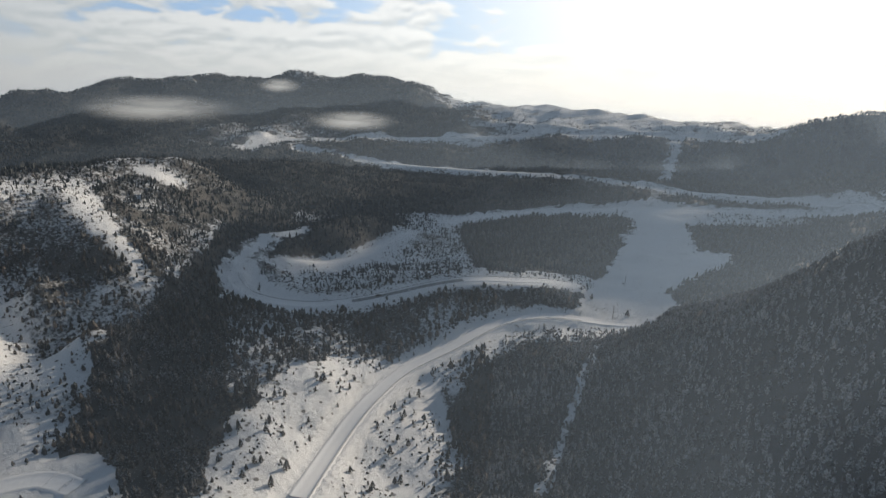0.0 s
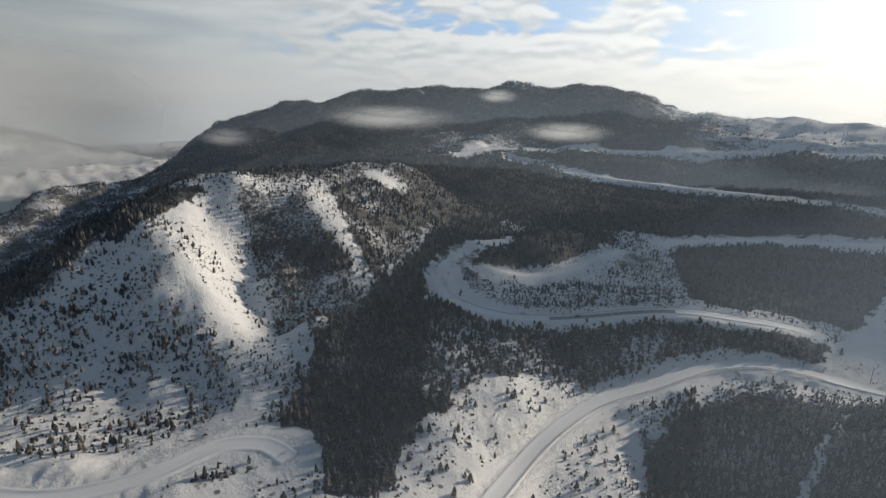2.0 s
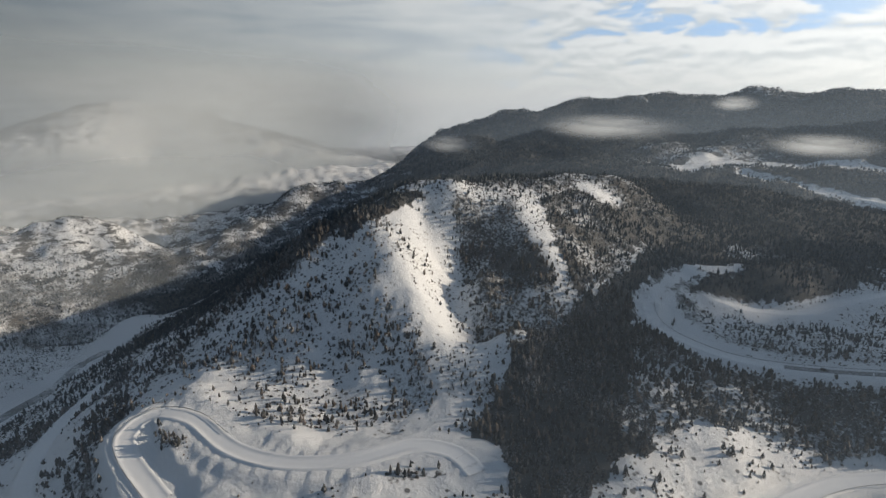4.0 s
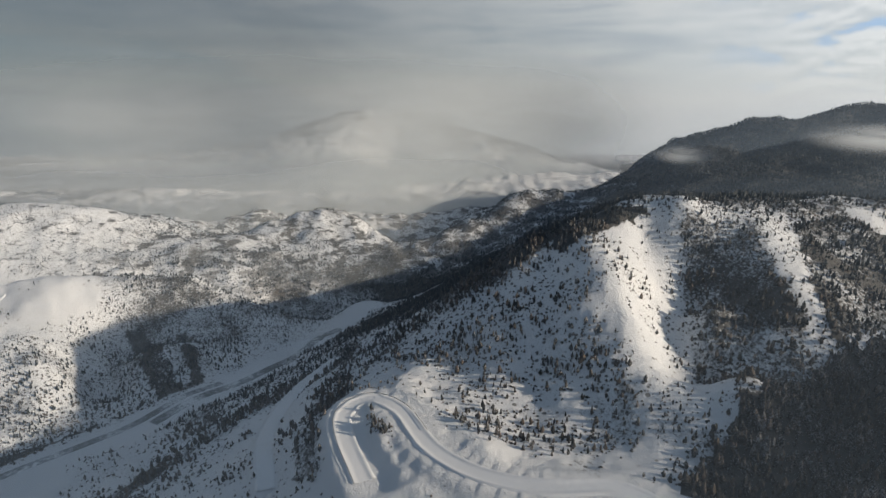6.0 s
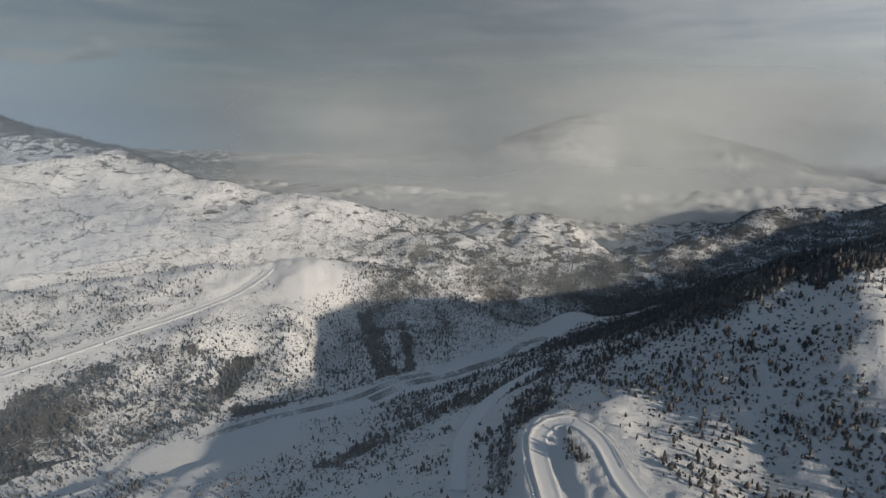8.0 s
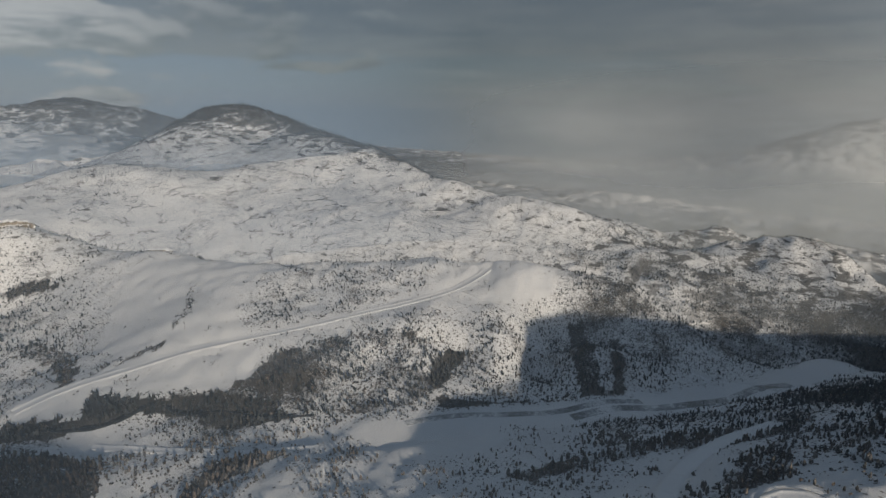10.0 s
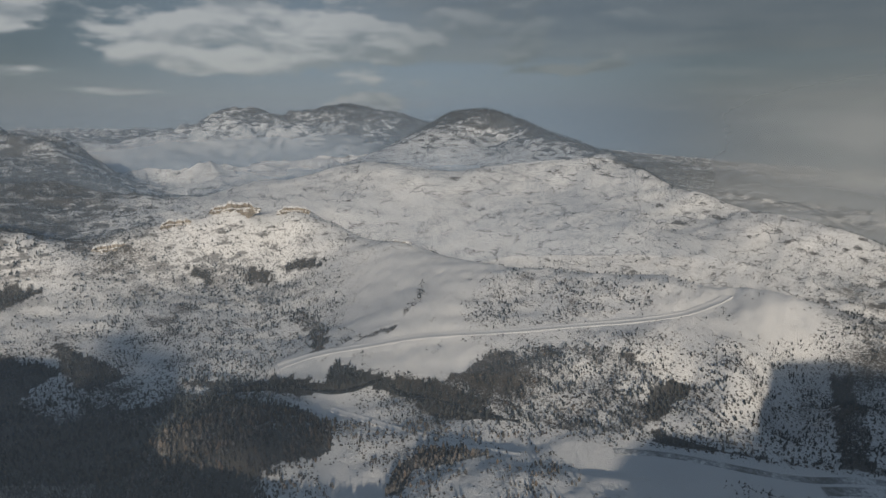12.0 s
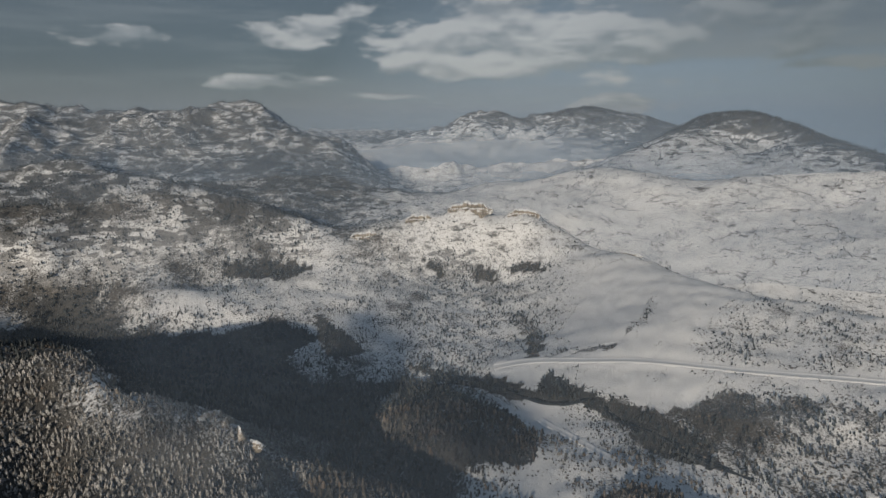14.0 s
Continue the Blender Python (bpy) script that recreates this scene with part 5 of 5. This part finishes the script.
def crag(x, y, wide, high, turn, seed, label):
    """A low ledged cliff that breaks out of the slope, with a snowy back."""
    bm = bmesh.new()
    rows, along = [], 46
    for i in range(along + 1):
        u = 2 * i / along - 1
        swell = (1 - abs(u) ** 2.5) ** 0.6 * (0.8 + 0.4 * noise.noise(Vector((u * 3.1, seed, 0)))) if abs(u) < 1 else 0.0
        row = []
        for k, (out, h) in enumerate(PROFILE):
            bulge = noise.noise(Vector((u * 9, k * 0.35, seed * 1.7))) * 0.07 + noise.noise(Vector((u * 26, k * 0.8, seed))) * 0.03
            row.append(bm.verts.new((u * wide * 0.5, wide * (out * (0.5 + 0.5 * swell) + bulge * (k < 6)),
                                     high * (h * swell - 0.25 + 0.10 * noise.noise(Vector((u * 14, k, seed)))))))
        rows.append(row)
    for a, b2 in zip(rows, rows[1:]):
        for k in range(len(PROFILE) - 1):
            bm.faces.new((a[k], a[k + 1], b2[k + 1], b2[k]))
    bmesh.ops.recalc_face_normals(bm, faces=bm.faces[:])
    if sum(f.normal.z for f in bm.faces) < 0:
        bmesh.ops.reverse_faces(bm, faces=bm.faces[:])
    me = bpy.data.meshes.new("crag")
    bm.to_mesh(me)
    bm.free()
    me.materials.append(CRAG)
    ob = new("crag", me)
    ob.matrix_world = pose(x, y, ground_at(x, y) - high * 0.1, 0, 0, turn)
    return tagged(ob, label, "rock", "rock crags")


for k, ((x, y), wide, high) in enumerate(zip(CRAGS, (58, 52, 76, 54, 60), (13, 13, 17, 13, 8))):
    crag(x, y, wide, high, math.degrees(math.atan2(y, x)) + 90, 30 + k, "tan banded rock crag with snowy ledges on the hilltop")
for k, (x, y) in enumerate(NEAR_CRAGS):
    crag(x, y, 10 + 3 * (k % 3), 5 + 1.5 * (k % 2), 40 * k, 50 + k, "snow-crusted rocky outcrop on the wooded ridge")
crag(SUMMIT_ROCK[0], SUMMIT_ROCK[1], 42, 20, 20, 40, "dark rocky knob on the mountain summit")


# ---- single pines ----
def pine_parts(seed):
    """Trunk with limbs, and a crown of ragged needle clumps, one metre high."""
    rng = random.Random(seed)
    trunk = bmesh.new()
    bmesh.ops.create_cone(trunk, cap_ends=True, segments=7, radius1=0.035, radius2=0.008, depth=0.95, matrix=Matrix.Translation((0, 0, 0.45)))
    crown = bmesh.new()
    for k in range(58):
        h = 0.10 + 0.88 * (k / 57) ** 0.9
        a = k * 2.399 + rng.uniform(-0.4, 0.4)
        out = (0.27 * (1 - h) ** 0.8 + 0.02) * rng.uniform(0.6, 1.15)
        if k % 6 == 0:
            way = Vector((math.cos(a), math.sin(a), 0.25)) * out
            bmesh.ops.create_cone(trunk, cap_ends=False, segments=4, radius1=0.012, radius2=0.004, depth=way.length,
                                  matrix=Matrix.Translation(Vector((0, 0, h)) + way / 2) @ way.to_track_quat("Z", "Y").to_matrix().to_4x4())
        c = Vector((math.cos(a) * out * 0.75, math.sin(a) * out * 0.75, h))
        size = rng.uniform(0.055, 0.10) * (1.25 - 0.6 * h)
        tip = crown.verts.new(c + Vector((math.cos(a) * size, math.sin(a) * size, -0.35 * size)))
        top = crown.verts.new(c + Vector((0, 0, size * 1.1)))
        left = crown.verts.new(c + Vector((-math.sin(a) * size * 0.8, math.cos(a) * size * 0.8, -0.2 * size)))
        right = crown.verts.new(c + Vector((math.sin(a) * size * 0.8, -math.cos(a) * size * 0.8, -0.2 * size)))
        back = crown.verts.new(c - Vector((math.cos(a), math.sin(a), 0.3)) * size * 0.6)
        for tri in ((tip, top, left), (tip, right, top), (left, top, back), (right, back, top), (tip, left, right)):
            crown.faces.new(tri)
    return trunk, crown


PINES = []
for seed in range(5):
    base = new("pine_tree")
    trunk, crown = pine_parts(seed)
    part("trunk", trunk, BARK, base)
    part("crown", crown, PINE, base)
    PINES.append(tagged(base, "small dark pine dusted with frost on the snowy slope", "tree", "pines by the road"))
rng = random.Random(5)
SINGLE.sort(key=lambda s: -s[3])
spots = [(float(x), float(y), float(z), float(s)) for x, y, z, s in SINGLE[:280]]
spots += [(x, y, ground_at(x, y), 5.5) for x, y in LONE_TREES]
for k, (x, y, z, s) in enumerate(spots):
    base = PINES[k] if k < len(PINES) else copy_thing(PINES[k % len(PINES)], Matrix())
    base.matrix_world = Matrix.LocRotScale((x, y, z - 0.2), Euler((rng.uniform(-0.04, 0.04), rng.uniform(-0.04, 0.04), rng.uniform(0, 6.28))),
                                           (s * rng.uniform(1.0, 1.5), s * rng.uniform(1.0, 1.5), s))

# ---- mist over the valley, and sheets that imitate haze near and far ----
def veil_of(name, front, behind, towards=None):
    """Air that hides part of what lies beyond; front: what it throws back, behind: what it lets through."""
    mat, n, l, b = material(name)
    out = n["Material Output"]
    n.remove(b)
    squash = n.new("ShaderNodeVectorMath")
    squash.operation = "MULTIPLY"
    squash.inputs[1].default_value = (1, 1, 3.6)
    l.new(n.new("ShaderNodeNewGeometry").outputs["Position"], squash.inputs[0])
    swirl = noise_node(n, l, 0.0019, 6, 0.58, squash.outputs[0])
    shape = ramp_node(n, l, swirl.outputs["Fac"], [(0.32, (0.68, 0.68, 0.68)), (0.66, (1.12, 1.12, 1.12))])
    share = n.new("ShaderNodeAttribute")
    share.attribute_name = "mist"
    veil = math_node(n, l, "MINIMUM", math_node(n, l, "MULTIPLY", shape.outputs["Color"], share.outputs["Fac"]), 0.97)
    see, lit, past = n.new("ShaderNodeBsdfTransparent"), n.new("ShaderNodeBsdfDiffuse"), n.new("ShaderNodeBsdfTranslucent")
    lit.inputs["Color"].default_value, past.inputs["Color"].default_value = (*front, 1), (*behind, 1)
    if towards:
        # droplets scatter alike from every side; imitated by a fixed normal towards sky and sun
        for node, sign in ((lit, 1), (past, -1)):
            facing = n.new("ShaderNodeCombineXYZ")
            for socket, c in zip(facing.inputs, towards):
                socket.default_value = c * sign
            l.new(facing.outputs[0], node.inputs["Normal"])
    half, mixed = n.new("ShaderNodeMixShader"), n.new("ShaderNodeMixShader")
    l.new(lit.outputs[0], half.inputs[1])
    l.new(past.outputs[0], half.inputs[2])
    l.new(veil, mixed.inputs["Fac"])
    l.new(see.outputs[0], mixed.inputs[1])
    l.new(half.outputs[0], mixed.inputs[2])
    l.new(mixed.outputs[0], out.inputs["Surface"])
    return mat


SKY_SUN_FACING = tuple((Vector((0, 0, 1)) + sun_way * 0.55).normalized())
FOG = veil_of("valley_fog", (0.78, 0.85, 0.90), (0.84, 0.91, 0.96), SKY_SUN_FACING)
# airlight put into the colour: dim blue in front, brighter when seen sunwards
HAZE = veil_of("blue_haze_tint", (0.40, 0.53, 0.70), (0.56, 0.74, 1.0), SKY_SUN_FACING)


def ease(v):
    v = np.clip(v, 0, 1)
    return v * v * (3 - 2 * v)


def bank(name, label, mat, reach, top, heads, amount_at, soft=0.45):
    """A sheet that imitates haze light, hung across the land at a distance."""
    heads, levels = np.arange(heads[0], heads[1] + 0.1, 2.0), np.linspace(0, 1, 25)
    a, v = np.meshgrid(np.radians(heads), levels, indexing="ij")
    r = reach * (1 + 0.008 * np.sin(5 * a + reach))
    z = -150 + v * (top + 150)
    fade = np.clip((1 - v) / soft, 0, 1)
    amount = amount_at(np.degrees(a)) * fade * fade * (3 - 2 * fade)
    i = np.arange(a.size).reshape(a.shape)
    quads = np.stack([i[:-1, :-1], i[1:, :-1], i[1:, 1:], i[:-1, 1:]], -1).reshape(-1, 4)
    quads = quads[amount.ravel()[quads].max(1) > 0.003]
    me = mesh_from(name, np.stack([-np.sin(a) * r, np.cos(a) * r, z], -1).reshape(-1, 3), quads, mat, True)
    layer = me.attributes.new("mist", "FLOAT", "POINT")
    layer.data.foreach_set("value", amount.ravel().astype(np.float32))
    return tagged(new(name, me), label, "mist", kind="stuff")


def fog_wall(reach, most, top, depth, first, last):
    """A straight bank of fog across the mouth of the valley; it thins out upwards over its depth, and towards both headings."""
    along, levels = np.linspace(-1.3, 1.15, 90), np.linspace(0, 1, 34)
    u, v = np.meshgrid(along, levels, indexing="ij")
    middle = radians(84)
    wavy = reach * (1 + 0.03 * np.sin(9 * u + reach))
    x = -math.sin(middle) * wavy - math.cos(middle) * reach * u
    y = math.cos(middle) * wavy - math.sin(middle) * reach * u
    z = -150 + v * (top + 150)
    head = np.degrees(np.arctan2(-x, y))
    amount = most * ease((head - first) / 14) * ease((last - head) / 34) * ease((top - z) / depth)
    i = np.arange(u.size).reshape(u.shape)
    quads = np.stack([i[:-1, :-1], i[1:, :-1], i[1:, 1:], i[:-1, 1:]], -1).reshape(-1, 4)
    quads = quads[amount.ravel()[quads].max(1) > 0.003]
    me = mesh_from("valley_fog", np.stack([x, y, z], -1).reshape(-1, 3), quads, FOG, True)
    layer = me.attributes.new("mist", "FLOAT", "POINT")
    layer.data.foreach_set("value", amount.ravel().astype(np.float32))
    return tagged(new("valley_fog", me), "pale cream fog lying over the snowy valley", "mist", kind="stuff")


# the nearest wall is added to brighten the shaded river ground
for reach, most, top, depth, first, last in ((600, 0.18, 330, 200, 66, 118), (880, 0.34, 300, 260, 60, 140), (1090, 0.46, 330, 240, 60, 134), (1330, 0.66, 380, 240, 48, 130),
                                             (1640, 0.90, 620, 270, 42, 120)):
    fog_wall(reach, most, top, depth, first, last)


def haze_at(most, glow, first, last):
    """Thin over near woods, denser away from the sun, soft-ended; glow imitates glare."""
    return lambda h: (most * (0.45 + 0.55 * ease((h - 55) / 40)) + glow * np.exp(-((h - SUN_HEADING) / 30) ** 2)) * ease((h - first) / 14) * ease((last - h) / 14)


# the nearest sheets lift dark woods and imitate glare towards the sun
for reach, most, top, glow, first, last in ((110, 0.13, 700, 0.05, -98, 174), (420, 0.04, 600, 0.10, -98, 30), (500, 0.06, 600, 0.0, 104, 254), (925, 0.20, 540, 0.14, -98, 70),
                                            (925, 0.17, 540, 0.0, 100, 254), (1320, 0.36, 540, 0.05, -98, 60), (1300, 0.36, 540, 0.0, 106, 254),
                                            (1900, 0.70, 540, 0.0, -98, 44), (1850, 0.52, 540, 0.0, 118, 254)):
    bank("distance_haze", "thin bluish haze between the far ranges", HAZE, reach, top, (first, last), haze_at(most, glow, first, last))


# ---- unseen low clouds added towards the sun, to shade meadow, ravine and valley head ----
CLOUD, n, l, b = material("cloud_white")
b.inputs["Base Color"].default_value = (0.85, 0.86, 0.88, 1)
b.inputs["Roughness"].default_value = 1.0
b.inputs["Specular IOR Level"].default_value = 0.0


def cloud(outline, seed):
    """Flat-based unseen cloud put between sun and ground of this outline (x, y, height)."""
    rim = []
    for x, y, z in outline:
        up = (800 - z) / sun_way.z
        rim.append((x + sun_way.x * up, y + sun_way.y * up))
    pts = np.array(rim)
    mid, reach = pts.mean(0), 30.0
    lo, hi = pts.min(0) - reach, pts.max(0) + reach
    gx, gy = np.meshgrid(np.arange(lo[0], hi[0], 9.0), np.arange(lo[1], hi[1], 9.0), indexing="ij")
    wx = gx + wave(gx, gy, 90, seed) * 34 + wave(gx, gy, 35, seed + 1) * 14
    wy = gy + wave(gx, gy, 90, seed + 2) * 34 + wave(gx, gy, 35, seed + 3) * 14
    deep = np.where(inside(wx.ravel(), wy.ravel(), rim), 1.0, 0.0).reshape(gx.shape)
    soft = deep.copy()
    for _ in range(6):
        p = np.pad(soft, 1)
        soft = (p[:-2, 1:-1] + p[2:, 1:-1] + p[1:-1, :-2] + p[1:-1, 2:] + soft) / 5 * deep
    top = 800 + soft * (26 + 12 * wave(gx, gy, 60, seed + 4))
    bm = bmesh.new()
    over, under = {}, {}
    for i, j in zip(*np.nonzero(deep)):
        over[i, j] = bm.verts.new((gx[i, j] - mid[0], gy[i, j] - mid[1], top[i, j] - 800))
        under[i, j] = bm.verts.new((gx[i, j] - mid[0], gy[i, j] - mid[1], -6 * soft[i, j]))
    for i, j in over:
        ring = [(i, j), (i + 1, j), (i + 1, j + 1), (i, j + 1)]
        if all(k in over for k in ring):
            bm.faces.new([over[k] for k in ring])
            bm.faces.new([under[k] for k in ring[::-1]])
    me = bpy.data.meshes.new("cloud")
    bm.to_mesh(me)
    bm.free()
    me.materials.append(CLOUD)
    for f in me.polygons:
        f.use_smooth = True
    ob = new("cloud", me)
    ob.location = (mid[0], mid[1], 800)
    return tagged(ob, "unseen low grey-white cloud added to shade a stretch of ground", "cloud", kind="stuff")


for k, outline in enumerate(SHADED):
    cloud(outline, 60 + 7 * k)


# ---- wisps of cloud caught on the mountain ----
WISP, n, l, b = material("cloud_wisp")
out = n["Material Output"]
n.remove(b)
co = n.new("ShaderNodeTexCoord").outputs["Object"]
length = n.new("ShaderNodeVectorMath")
length.operation = "LENGTH"
l.new(co, length.inputs[0])
soft = ramp_node(n, l, length.outputs["Value"], [(0.15, (1, 1, 1)), (1.0, (0, 0, 0))])
soft.color_ramp.interpolation = "EASE"
rag = noise_node(n, l, 1.5, 5, 0.55, co)
ragged = ramp_node(n, l, rag.outputs["Fac"], [(0.12, (0, 0, 0)), (0.58, (1, 1, 1))])
see, lit, past = n.new("ShaderNodeBsdfTransparent"), n.new("ShaderNodeBsdfDiffuse"), n.new("ShaderNodeBsdfTranslucent")
# same fixed normal, so the wisp is bright whichever way it faces
for node, sign in ((lit, 1), (past, -1)):
    node.inputs["Color"].default_value = (0.60, 0.67, 0.76, 1)
    facing = n.new("ShaderNodeCombineXYZ")
    for socket, c in zip(facing.inputs, SKY_SUN_FACING):
        socket.default_value = c * sign
    l.new(facing.outputs[0], node.inputs["Normal"])
half, mixed = n.new("ShaderNodeMixShader"), n.new("ShaderNodeMixShader")
l.new(lit.outputs[0], half.inputs[1])
l.new(past.outputs[0], half.inputs[2])
l.new(math_node(n, l, "MULTIPLY", math_node(n, l, "MULTIPLY", soft.outputs["Color"], ragged.outputs["Color"]), 0.78), mixed.inputs["Fac"])
l.new(see.outputs[0], mixed.inputs[1])
l.new(half.outputs[0], mixed.inputs[2])
l.new(mixed.outputs[0], out.inputs["Surface"])


def wisp(head, reach, z, wide, high):
    """A thin drift of cloud: one curved, ragged veil."""
    bm = bmesh.new()
    grid = [[bm.verts.new((u, 0.12 * u * u, v)) for v in np.linspace(-1, 1, 7)] for u in np.linspace(-1, 1, 13)]
    for a, b2 in zip(grid, grid[1:]):
        for i in range(6):
            bm.faces.new((a[i], a[i + 1], b2[i + 1], b2[i]))
    me = bpy.data.meshes.new("cloud_wisp")
    bm.to_mesh(me)
    bm.free()
    me.materials.append(WISP)
    for f in me.polygons:
        f.use_smooth = True
    ob = new("cloud_wisp", me)
    a = radians(head)
    ob.matrix_world = Matrix.LocRotScale((-math.sin(a) * reach, math.cos(a) * reach, z), Euler((0, 0, a)), (wide, wide, high))
    return tagged(ob, "thin white cloud wisp drifting along the wooded mountainside", "cloud", kind="stuff")


wisp(26.5, 960, 366, 124, 24)
wisp(9.3, 900, 353, 76, 18)
wisp(41.6, 1130, 320, 65, 21)
wisp(16.1, 1330, 405, 53, 18)
